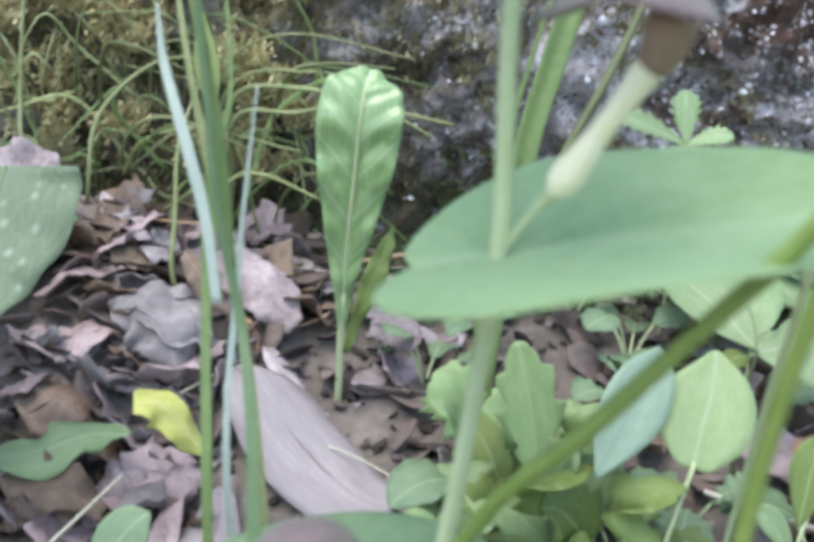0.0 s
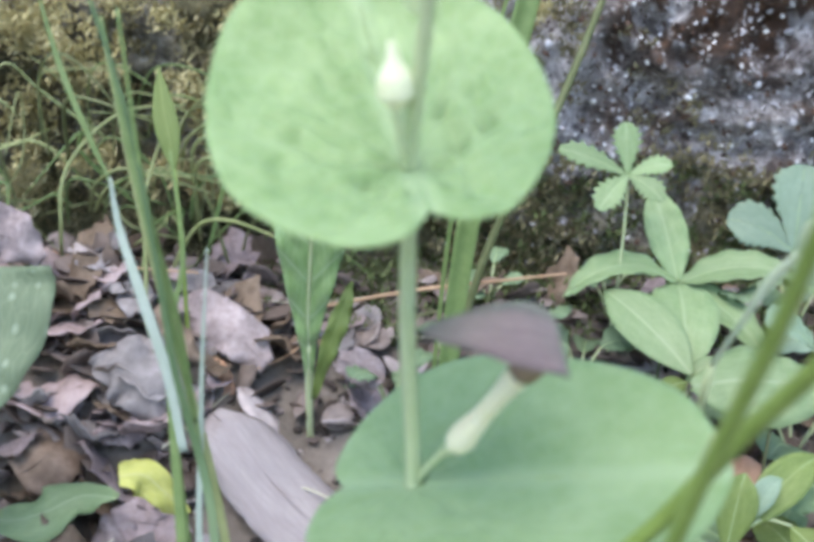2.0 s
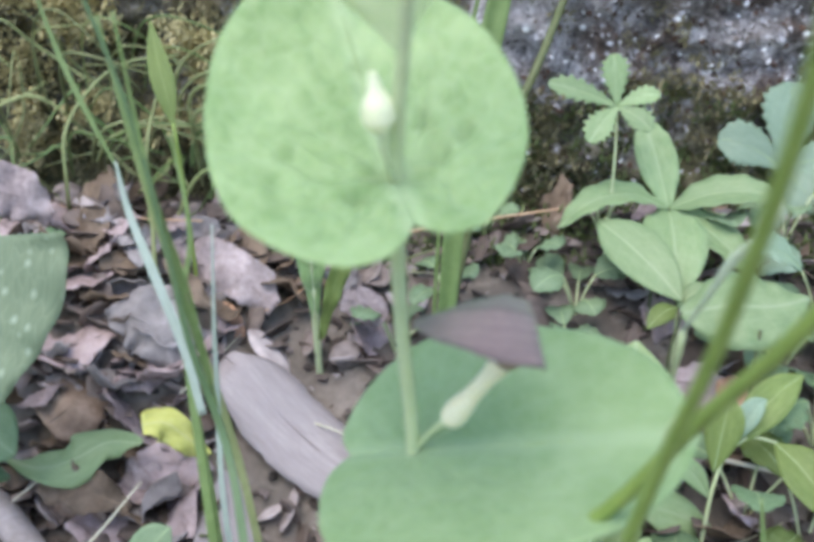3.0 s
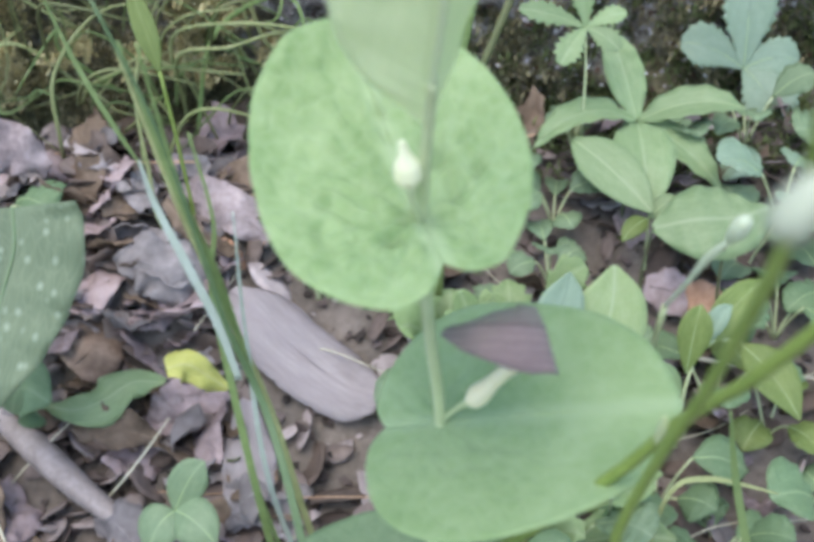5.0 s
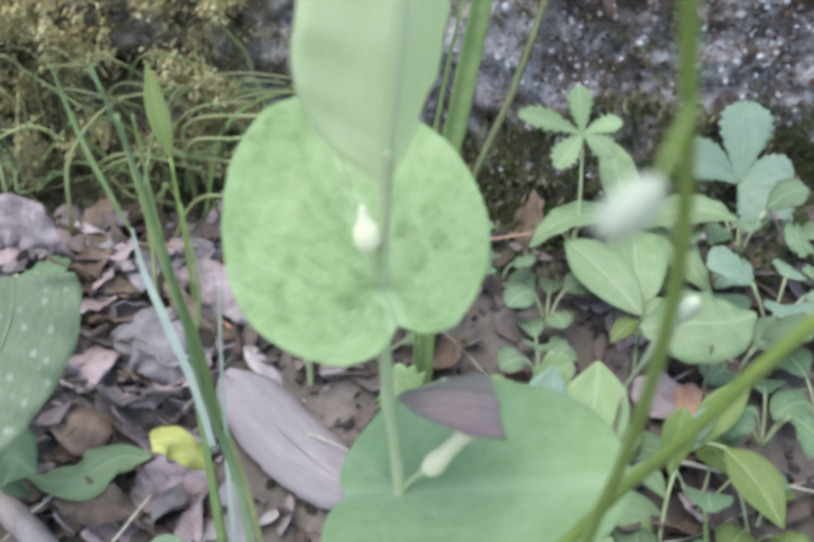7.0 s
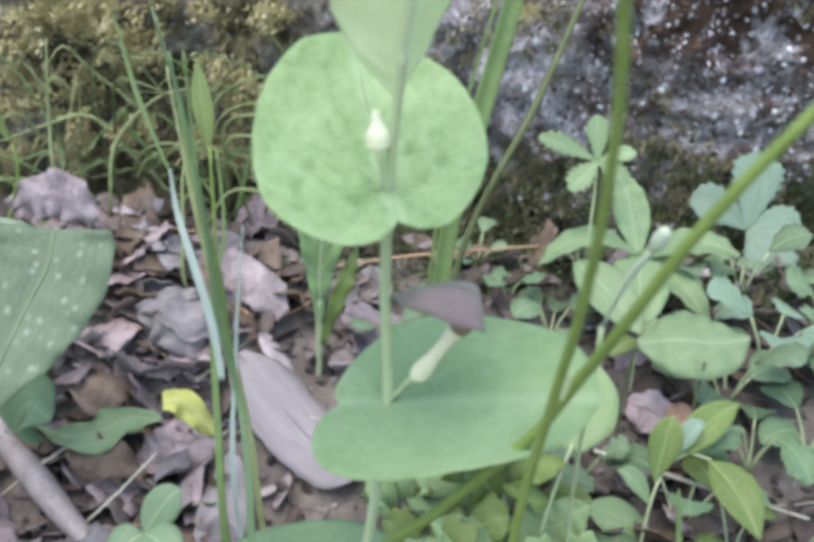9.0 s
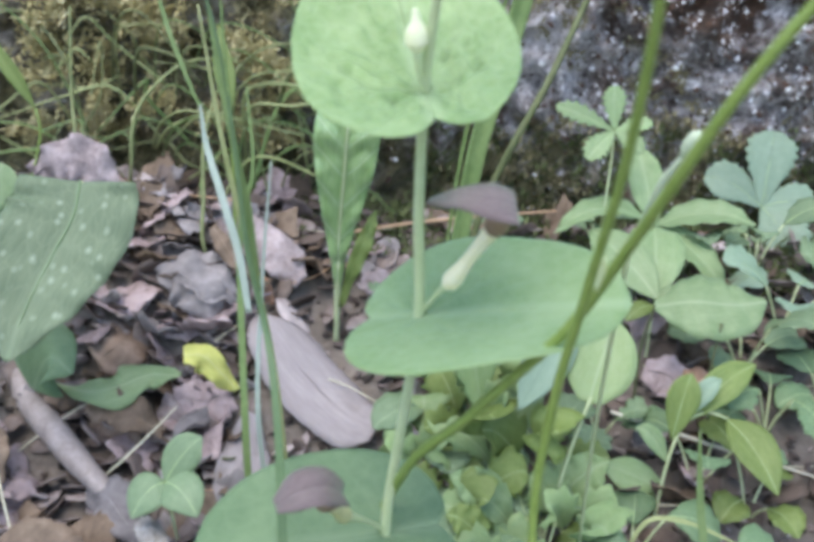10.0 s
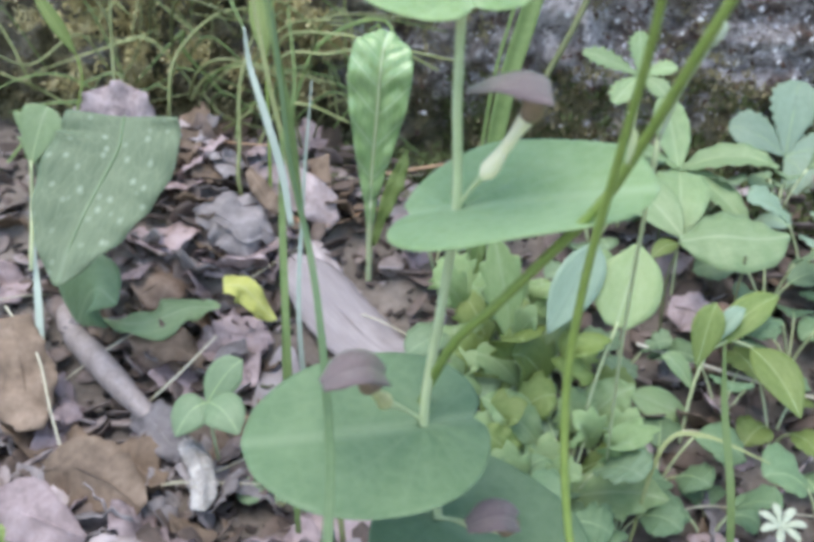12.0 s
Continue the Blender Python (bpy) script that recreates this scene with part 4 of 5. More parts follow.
# single stalks behind the flowers
thin("grass_stalk", [(0.005, 0.20, 0.03), (0.02, 0.198, 0.105), (0.0435, 0.205, 0.16), (0.062, 0.22, 0.21), (0.07, 0.226, 0.24)], 0.0015, GRASS_PALE, "straight pale green grass stalk leaning by the rock", "grass")
shoot = tagged(empty("grass_shoot", (0.003, 0.17, 0.02)), "pair of broad upright green grass blades behind the flowers", "grass")
under(blade("blade", [(0.004, 0.168, 0.01), (0.013, 0.165, 0.12), (0.022, 0.165, 0.165), (0.035, 0.168, 0.225)], [0.0030, 0.0040, 0.0042, 0.0036], GRASS, (0.2, -1, 0.2), fold=25, thick=0.0004, nv=7), shoot)
under(blade("blade", [(0.001, 0.172, 0.01), (0.008, 0.172, 0.12), (0.016, 0.174, 0.165), (0.030, 0.178, 0.225)], [0.0007, 0.0008, 0.0008, 0.0006], GRASS, (0.2, -1, 0.2), fold=25, thick=0.0004, nv=7), shoot)
thin("straw", [(-0.04, 0.20, 0.085), (0.0, 0.2, 0.094), (0.05, 0.197, 0.103)], 0.0007, STRAW_BROWN, "reddish brown dry straw lying across the bank", "straw")
thin("straw", [(0.076, 0.150, 0.0356), (0.108, 0.145, 0.0297), (0.1349, 0.140, 0.0256), (0.158, 0.136, 0.022)], 0.0008, STRAW_WHITE, "bleached white straw lying in the herbs", "straw")
thin("straw", [(-0.0144, 0.2000, 0.0782), (-0.0042, 0.1980, 0.0835), (0.0061, 0.1960, 0.0878)], 0.0005, GRASS_PALE, "thin pale stalk lying under the tall leaf", "straw")
# Thin dark tubes stand in for insect holes in the pale dead leaf.
for line in ([(-0.0716, 0.1140, 0.0200), (-0.0688, 0.1140, 0.0198), (-0.0667, 0.1150, 0.0204)], [(-0.0692, 0.1080, 0.0151), (-0.0666, 0.1070, 0.0131), (-0.0672, 0.1060, 0.0105), (-0.0644, 0.1060, 0.0099)], [(-0.0666, 0.1070, 0.0131), (-0.0630, 0.1070, 0.0117), (-0.0600, 0.1060, 0.0099)]):
    thin("leaf_scrap", line, 0.0006, STEM_DARK, "thin dark tube standing in for an insect hole in the pale dead leaf", "leaf scrap", "dark scraps")
thin("straw", [(-0.125, 0.105, 0.002), (-0.105, 0.11, 0.022), (-0.09, 0.118, 0.038)], 0.0005, STRAW, "thin grey straw over dark litter", "straw")
thin("straw", [(-0.17, 0.10, 0.0), (-0.145, 0.12, 0.02), (-0.12, 0.14, 0.035)], 0.0004, STRAW, "thin grey straw over dark litter", "straw")
thin("straw", [(-0.1804, 0.1242, 0.04), (-0.1587, 0.1053, 0.03), (-0.142, 0.081, 0.018), (-0.1205, 0.0524, -0.002)], 0.0005, STRAW, "pale straw standing in the litter", "straw")
for k in range(26):
    x, y = rng.uniform(-0.2, 0.17), rng.uniform(0.05, 0.24)
    a, r = rng.uniform(0, 6.28), rng.uniform(0.012, 0.035)
    z = ground_height(x, y) + 0.006
    thin("straw", [(x - r * math.cos(a), y - r * math.sin(a), z + rng.uniform(-0.002, 0.006)), (x, y, z + rng.uniform(0, 0.006)), (x + r * math.cos(a), y + r * math.sin(a), z + rng.uniform(-0.002, 0.008))],
         rng.uniform(0.0002, 0.0005), rng.choice((STRAW, STRAW_BROWN, STRAW)), "short broken straw among the litter", "straw", "loose straws")

shoot = tagged(empty("grass_shoot", (-0.166, 0.12, 0.0)), "single soft bluish grass blade beside the spotted leaf", "grass")
under(blade("blade", [(-0.166, 0.118, -0.004), (-0.169, 0.128, 0.02), (-0.177, 0.145, 0.038), (-0.189, 0.168, 0.056)], [0.0016, 0.0020, 0.0018, 0.0004], GRASS_BLUE, (0, -1, 0.4), fold=15, thick=0.0003, nv=5), shoot)
# small three-leaved seedling
seed = tagged(empty("seedling", (-0.082, 0.085, 0.0)), "small seedling with three soft green leaves", "plant")
SC = (-0.083, 0.083, 0.028)
under(tube("stalk", [(-0.08, 0.088, -0.006), (-0.082, 0.086, 0.012), SC], [0.0006, 0.0005], STEM, 8, 6), seed)
leaflet(seed, SC, (-0.0715, 0.090, 0.043), 0.0066, LEAF_SOFT, (0.2, -0.8, 0.7), 0.002)
leaflet(seed, SC, (-0.0922, 0.0740, 0.0181), 0.0078, LEAF_SOFT, (-0.1, -0.7, 0.9), 0.003)
leaflet(seed, SC, (-0.0682, 0.0720, 0.0228), 0.0078, LEAF_SOFT, (0.1, -0.7, 0.9), 0.003)

# marked dead leaves and sticks


def dead_blade(points, widths, material, facing, **more):
    """A dead leaf with a raised rib."""
    ob = blade("dead_leaf", points, widths, material, facing, **more)
    midrib(ob, [tuple(np.array(p) + (0, -0.0002, 0.0003)) for p in points], 0.0005, material)
    return ob


silver = tagged(blade("dead_leaf", [(-0.075, 0.179, 0.051), (-0.066, 0.170, 0.049), (-0.048, 0.157, 0.036), (-0.030, 0.146, 0.026), (-0.016, 0.138, 0.025)], scaled([0.25, 0.6, 0.9, 1.0, 0.98, 0.8, 0.35], 0.0155), DRY_SILVER, (0.35, -0.7, 0.8), ragged=0.12, crumple=0.0012, fold=-14, wave=0.0007, waves=2, thick=0.0007, nu=36), "long silvery grey dead leaf arching over litter", "dead leaf")
midrib(silver, [(-0.075, 0.179, 0.051), (-0.066, 0.170, 0.049), (-0.048, 0.157, 0.036), (-0.030, 0.146, 0.026), (-0.018, 0.1385, 0.025)], 0.0004, DRY_SILVER)
tagged(dead_blade([(-0.068, 0.145, 0.024), (-0.0645, 0.1187, 0.020), (-0.0640, 0.1065, 0.013), (-0.0640, 0.0954, 0.004)], scaled(OVAL, 0.011), DRY_SILVER, (0.2, -0.5, 0.9), ragged=0.2, crumple=0.002, nv=15, nu=40, fold=-14, wave=0.002, waves=3, thick=0.0007), "pale dead leaf with dark insect holes", "dead leaf")
yellow = tagged(blade("yellow_leaf", [(-0.0875, 0.1205, 0.0585), (-0.081, 0.1235, 0.0575), (-0.075, 0.1255, 0.050), (-0.069, 0.127, 0.0425)], scaled([0.5, 0.9, 1.0, 0.75, 0.6, 0.1], 0.0068), LEAF_YELLOW, (0.1, -0.7, 0.9), ragged=0.25, crumple=0.0008, nu=40, nv=13, fold=-12, wave=0.0016, waves=2, thick=0.0006), "curled lemon yellow leaf on brown litter", "leaf")
tagged(blade("fallen_leaf", [(-0.093, 0.131, 0.044), (-0.1066, 0.1360, 0.041), (-0.1171, 0.1297, 0.038), (-0.1303, 0.1303, 0.034), (-0.1500, 0.1424, 0.030)], scaled([0.2, 0.5, 0.8, 1.0, 0.95, 0.7, 0.3, 0.02], 0.0085), LEAF_HERB, (0, -0.6, 1), fold=-8, wave=0.002, waves=3, ragged=0.15), "limp grey-green leaf lying on the litter", "leaf")
tagged(dead_blade([(-0.1036, 0.2190, 0.0744), (-0.0895, 0.2120, 0.0739), (-0.0739, 0.2070, 0.0706), (-0.0594, 0.2030, 0.0595)], scaled([0.45, 0.9, 1.0, 0.9, 0.75, 0.3], 0.0125), DRY_PINK, (0, -1, 0.55), fold=-8, crumple=0.0017, ragged=0.35, nu=40, nv=15, wave=0.002, waves=3, thick=0.0008), "crumpled rosy dead leaf against the bank", "dead leaf")
tagged(dead_blade([(-0.085, 0.205, 0.060), (-0.078, 0.200, 0.055), (-0.071, 0.196, 0.050)], scaled(OVAL, 0.006), DRY_ORANGE, (0, -1, 0.5), fold=10, wave=0.001), "small orange brown leaf scrap", "dead leaf")
tagged(tube("pod", [(-0.172, 0.156, 0.027), (-0.159, 0.139, 0.023), (-0.1365, 0.118, 0.018), (-0.1165, 0.1025, 0.012), (-0.095, 0.0905, 0.005)], [0.004, 0.0072, 0.0078, 0.0068, 0.0050, 0.0014], BARK, 30, 12, 0.75), "long weathered grey seed pod on the litter", "seed pod")
tagged(dead_blade([(-0.0932, 0.0860, 0.0100), (-0.0835, 0.0724, 0.0110), (-0.0773, 0.0612, 0.0090), (-0.0769, 0.0515, 0.0040)], [0.0025, 0.0055, 0.0048, 0.0062, 0.0050, 0.0025], PALE_WOOD, (0.2, -0.6, 0.8), fold=-28, crumple=0.003, ragged=0.5, nu=40, nv=13, wave=0.0015, waves=3, thick=0.0012), "bleached curled bark scrap on the litter", "bark scrap")


# blade and pale leaf at the bank, tan and yellowish leaves in the near corner
side_blade = tagged(empty("lance_leaf", (-0.2, 0.21, 0.08)), "leaning olive green lance-shaped blade before the bank", "plant")
under(blade("leaf", [(-0.1830, 0.2140, 0.1268), (-0.1899, 0.2140, 0.1386), (-0.1983, 0.2160, 0.1495), (-0.2074, 0.2200, 0.1625)], scaled(MID, 0.0036), LEAF_OLIVE, (0.2, -1, 0.3), fold=15), side_blade)
under(tube("stalk", [(-0.1973, 0.2000, 0.0525), (-0.1866, 0.2100, 0.0938), (-0.1815, 0.2130, 0.1156), (-0.1832, 0.2140, 0.1273)], [0.0008, 0.0007, 0.0006], STEM_OLIVE, 12, 6), side_blade)
lobed = tagged(empty("lobed_leaf_herb", (-0.2, 0.17, 0.06)), "soft pale lobed leaf behind the spotted one", "plant")
under(tube("stalk", [(-0.1818, 0.1500, 0.0460), (-0.1865, 0.1650, 0.0692), (-0.1863, 0.1680, 0.0894)], [0.0009, 0.0008], STEM, 10, 6), lobed)
leaflet(lobed, (-0.1865, 0.1680, 0.0875), (-0.1805, 0.1760, 0.1116), 0.0115, LEAF_HERB, (0.1, -1, 0.5), 0.002, LOBE, "", "leaf", teeth=3, tooth=0.35, nu=40, fold=8)
tagged(dead_blade([(-0.1513, 0.0820, 0.0095), (-0.1574, 0.0920, 0.0189), (-0.1640, 0.1020, 0.0289), (-0.1716, 0.1120, 0.0414)], scaled([0.4, 0.9, 1.0, 0.9, 0.5], 0.0125), DRY[1], (0.2, -0.6, 0.8), fold=-10, crumple=0.0017, ragged=0.3, nu=40, nv=15, wave=0.002, waves=3, thick=0.0008), "broad dull brown dead leaf curling beside the seed pod", "dead leaf")
tagged(blade("fallen_leaf", [(-0.1418, 0.0300, 0.0019), (-0.1380, 0.0330, 0.0026), (-0.1322, 0.0340, 0.0026), (-0.1252, 0.0330, 0.0018)], scaled(OVAL, 0.0058), LEAF_LIME, (0, -0.6, 1), fold=-8, wave=0.001, waves=2, ragged=0.1), "yellowish green leaf lying in the near litter", "leaf")

# lance-shaped leaf by the rock
lance = tagged(empty("lance_leaf", (-0.092, 0.21, 0.06)), "single olive green lance-shaped leaf", "plant")
under(tube("stalk", [(-0.090, 0.205, 0.05), (-0.092, 0.21, 0.10), (-0.094, 0.213, 0.132)], [0.0009, 0.0008], STEM_OLIVE, 10, 6), lance)
under(blade("leaf", [(-0.094, 0.213, 0.130), (-0.0965, 0.217, 0.142), (-0.1005, 0.224, 0.154), (-0.104, 0.232, 0.167)], scaled(MID, 0.0048), LEAF_OLIVE, (0.2, -1, 0.3), fold=15), lance)

# pale herbs under the flowers
herb = tagged(empty("toothed_herb", (0.030, 0.112, 0.0)), "pale green herb with toothed lobed leaves", "plant")
under(tube("stalk", [(0.034, 0.112, 0.0), (0.029, 0.113, 0.03), (0.025, 0.115, 0.05)], [0.0008, 0.0007], STEM, 10, 6), herb)
leaflet(herb, (0.025, 0.115, 0.048), (0.0155, 0.117, 0.087), 0.0085, LEAF_PALE, (0, -1, 0.4), 0.002, [0.3, 0.5, 0.9, 1.0, 0.9, 0.6, 0.15], "", "leaf", teeth=4, tooth=0.45, nu=40, fold=8)
leaflet(herb, (0.026, 0.115, 0.046), (0.033, 0.106, 0.062), 0.0065, LEAF_PALE, (0, -1, 0.5), 0.003, LOBE, "", "leaf", teeth=3, tooth=0.4, nu=40)
leaflet(herb, (0.029, 0.112, 0.034), (0.046, 0.130, 0.061), 0.0085, LEAF_PALE, (0.2, -1, 0.5), 0.003, OVAL, "olive leaf", "leaf", fold=10)
leaflet(herb, (0.030, 0.112, 0.03), (0.012, 0.108, 0.045), 0.0065, LEAF_PALE, (0, -1, 0.6), 0.003, LOBE, "", "leaf", teeth=3, tooth=0.4, nu=40)
for k, (x, y, h, m) in enumerate(((0.012, 0.150, 0.055, LEAF_PALE), (0.022, 0.128, 0.050, LEAF_LIME), (0.036, 0.142, 0.055, LEAF_PALE), (0.004, 0.118, 0.040, LEAF_PALE), (0.046, 0.118, 0.045, LEAF_LIME), (0.018, 0.100, 0.036, LEAF_LIME), (0.060, 0.098, 0.040, LEAF_PALE), (0.034, 0.085, 0.034, LEAF_PALE))):
    g = ground_height(x, y)
    herb = tagged(empty("toothed_herb", (x, y, g)), "pale green upright herb with toothed lobed leaves", "plant", "toothed herbs")
    for i in range(5):
        a = k * 1.3 + i * 1.257 + rng.uniform(-0.3, 0.3)
        r, z = h * rng.uniform(0.35, 0.7), g + h * rng.uniform(0.55, 1.0)
        foot, fork, tip = (x, y, g - 0.004), (x + r * 0.35 * math.cos(a), y + r * 0.35 * math.sin(a), z - h * 0.3), (x + r * math.cos(a), y + r * math.sin(a), z)
        under(tube("stalk", [foot, mid(foot, fork, 0.003), fork], [0.0007, 0.0006], STEM, 8, 6), herb)
        leaflet(herb, fork, tip, rng.uniform(0.0065, 0.0115), m, (0.3 * math.cos(a), -0.8, 0.8), 0.003, (LOBE, OVAL, MID)[i % 3], "", "leaf", teeth=4 + i % 3, tooth=0.4, nu=40, fold=8)
herb = tagged(empty("broad_herb", (0.052, 0.1, 0.0)), "spreading herb with broad pale pointed leaves", "plant")
for a, b, h, m in (((0.042, 0.105, 0.018), (0.030, 0.109, 0.034), 0.006, LEAF_MID), ((0.050, 0.105, 0.015), (0.072, 0.113, 0.035), 0.0095, LEAF_PALE), ((0.052, 0.093, 0.008), (0.077, 0.087, 0.020), 0.007, LEAF_LIME),
                   ((0.046, 0.080, 0.004), (0.082, 0.073, 0.013), 0.011, LEAF_PALE), ((0.040, 0.095, 0.014), (0.015, 0.097, 0.033), 0.009, LEAF_MID), ((0.031, 0.083, 0.013), (0.015, 0.083, 0.026), 0.007, LEAF_LIME)):
    under(tube("stalk", [(0.048, 0.096, -0.006), mid((0.048, 0.096, -0.006), a, 0.004), a], [0.0007, 0.0006], STEM, 8, 6), herb)
    leaflet(herb, a, b, h, m, (0, -0.7, 0.9), 0.003, MID, "", "leaf", fold=10, wave=0.0008, teeth=5, tooth=0.2, nu=36)
herb = tagged(empty("horizontal_leaf_herb", (0.07, 0.125, 0.0)), "low herb with one long level pale leaf", "plant")
under(tube("stalk", [(0.068, 0.125, -0.002), (0.072, 0.130, 0.022)], [0.0007, 0.0006], STEM, 6, 6), herb)
leaflet(herb, (0.0715, 0.130, 0.0235), (0.0985, 0.129, 0.014), 0.0085, LEAF_HERB, (0, -0.6, 1), 0.001, MID, "", "leaf", fold=-8)
sprig = tagged(empty("upright_sprig", (0.094, 0.121, 0.0)), "upright sprig with narrow pale and lime leaves", "plant")
under(tube("stalk", [(0.092, 0.119, -0.002), (0.095, 0.124, 0.03), (0.100, 0.130, 0.045)], [0.0008, 0.0006], STEM, 8, 6), sprig)
for a, b, h, m in (((0.096, 0.127, 0.038), (0.1015, 0.136, 0.062), 0.0065, LEAF_LIME), ((0.100, 0.130, 0.045), (0.113, 0.137, 0.060), 0.004, LEAF_BLUE), ((0.101, 0.131, 0.044), (0.128, 0.149, 0.062), 0.007, LEAF_LIME),
                   ((0.116, 0.133, 0.046), (0.131, 0.107, 0.031), 0.0085, LEAF_LIME), ((0.095, 0.124, 0.03), (0.082, 0.127, 0.042), 0.004, LEAF_HERB)):
    leaflet(sprig, a, b, h, m, (0, -0.8, 0.8), 0.003, MID, "", "leaf", fold=14)
under(tube("stalk", [(0.100, 0.130, 0.044), (0.108, 0.133, 0.048), (0.117, 0.133, 0.046)], [0.0006, 0.0005], STEM, 8, 6), sprig)
shoot = tagged(empty("grass_shoot", (0.096, 0.04, 0.0)), "short upright grass shoot in the herbs", "grass")
under(blade("blade", [(0.097, 0.036, -0.008), (0.094, 0.044, 0.032), (0.090, 0.055, 0.059), (0.088, 0.061, 0.079)], [0.0010, 0.0013, 0.0012, 0.0003], GRASS, (0, -1, 0.3), fold=15, thick=0.0003, nv=5), shoot)
shoot = tagged(empty("grass_shoot", (0.07, 0.07, 0.0)), "low arching pale grass shoot in the herbs", "grass")
under(blade("blade", [(0.070, 0.07, -0.006), (0.077, 0.073, 0.033), (0.090, 0.075, 0.038), (0.113, 0.075, 0.030)], [0.0005, 0.0008, 0.0011, 0.0003], GRASS_PALE, (0, -0.4, 1), fold=15, thick=0.0003, nv=5), shoot)
white = tagged(empty("white_flower", (0.106, 0.03, 0.0)), "small white flower with narrow petals low in the herbs", "flower")
under(tube("stalk", [(0.107, 0.032, -0.008), (0.106, 0.031, 0.015), (0.105, 0.030, 0.035)], [0.0006, 0.0005], STEM, 8, 6), white)
for k in range(7):
    a = k * 0.8976
    leaflet(white, (0.105, 0.030, 0.0355), (0.105 + 0.007 * math.cos(a), 0.030 + 0.006 * math.sin(a), 0.037 + 0.003 * math.sin(a)), 0.0014, BUD_WHITE, (0, -0.5, 1), 0.001, LOBE, "", "petal", nu=10, nv=5)
for pts in ([(-0.10, 0.262, 0.10), (-0.094, 0.241, 0.136), (-0.068, 0.238, 0.141), (-0.04, 0.24, 0.136), (-0.018, 0.244, 0.126)], [(-0.10, 0.262, 0.09), (-0.093, 0.239, 0.128), (-0.07, 0.236, 0.132), (-0.045, 0.24, 0.136), (-0.01, 0.244, 0.131)],
            [(-0.11, 0.24, 0.075), (-0.093, 0.229, 0.104), (-0.079, 0.228, 0.109), (-0.058, 0.231, 0.101)], [(-0.15, 0.235, 0.08), (-0.144, 0.223, 0.102), (-0.142, 0.229, 0.127), (-0.124, 0.24, 0.147), (-0.10, 0.25, 0.150)],
            [(-0.172, 0.235, 0.085), (-0.170, 0.224, 0.110), (-0.174, 0.232, 0.135), (-0.176, 0.241, 0.170)], [(-0.100, 0.20, 0.062), (-0.103, 0.197, 0.078), (-0.104, 0.203, 0.095), (-0.106, 0.214, 0.122), (-0.10, 0.23, 0.15)]):
    thin("grass_stalk", pts, 0.0009, GRASS_PALE, "fine pale arching grass stalk before the mossy bank", "grass", "arching grass stalks")
for k in range(20):
    x, z, r = rng.uniform(-0.19, -0.075), rng.uniform(0.085, 0.15), rng.uniform(0.035, 0.085)
    y, up = rng.uniform(0.236, 0.258), rng.uniform(0.008, 0.035)
    end = z + up + rng.uniform(-0.03, 0.004)
    w = [rng.gauss(0, 0.0025) for _ in range(4)]
    if x + r > -0.01:
        continue
    thin("grass_stalk", [(x, y + 0.02, z - 0.01), (x + r * 0.2, y, z + up * 0.7 + w[0]), (x + r * 0.5, y - 0.006 + w[1], z + up + w[2]), (x + r, y - 0.004, end)],
         rng.uniform(0.0003, 0.0009), rng.choice((GRASS_PALE, GRASS_PALE, GRASS)), "fine pale arching grass stalk before the mossy bank", "grass", "arching grass stalks")
tagged(dead_blade([(-0.1116, 0.2130, 0.0756), (-0.1233, 0.2080, 0.0774), (-0.1346, 0.2020, 0.0735), (-0.1459, 0.1920, 0.0599)], scaled([0.2, 0.65, 1.0, 1.0, 0.75, 0.25], 0.0135), DRY_PINK, (0, -1, 0.6), fold=-10, crumple=0.0017, ragged=0.35, nu=40, nv=15, wave=0.003, waves=4, thick=0.0008), "large rosy dead leaf sloping down the litter heap", "dead leaf")
tagged(dead_blade([(-0.185, 0.21, 0.097), (-0.172, 0.207, 0.106), (-0.158, 0.206, 0.106), (-0.145, 0.206, 0.096)], scaled([0.4, 0.9, 1.0, 0.9, 0.3], 0.012), DRY_PINK, (0, -1, 0.4), fold=-10, crumple=0.0017, ragged=0.35, nu=40, nv=15, wave=0.003, waves=4, thick=0.0008), "curled rosy dead leaf on top of the litter heap", "dead leaf")
tagged(dead_blade([(-0.118, 0.180, 0.066), (-0.108, 0.178, 0.068), (-0.098, 0.175, 0.062), (-0.090, 0.168, 0.046)], scaled(OVAL, 0.014), DRY[2], (0.1, -0.8, 0.7), fold=-18, crumple=0.0017, ragged=0.35, nu=40, nv=15, wave=0.003, waves=3, thick=0.0008), "crumpled grey brown dead leaf on the heap", "dead leaf")
tagged(dead_blade([(-0.128, 0.130, 0.030), (-0.118, 0.126, 0.030), (-0.108, 0.124, 0.028), (-0.098, 0.124, 0.022)], scaled([0.3, 0.9, 0.7, 1.0, 0.6, 0.1], 0.010), DRY[1], (0.1, -0.7, 0.8), fold=22, crumple=0.0017, ragged=0.35, nu=40, nv=15, wave=0.003, waves=3, thick=0.0008), "hollow dark brown dead leaf below the yellow one", "dead leaf")
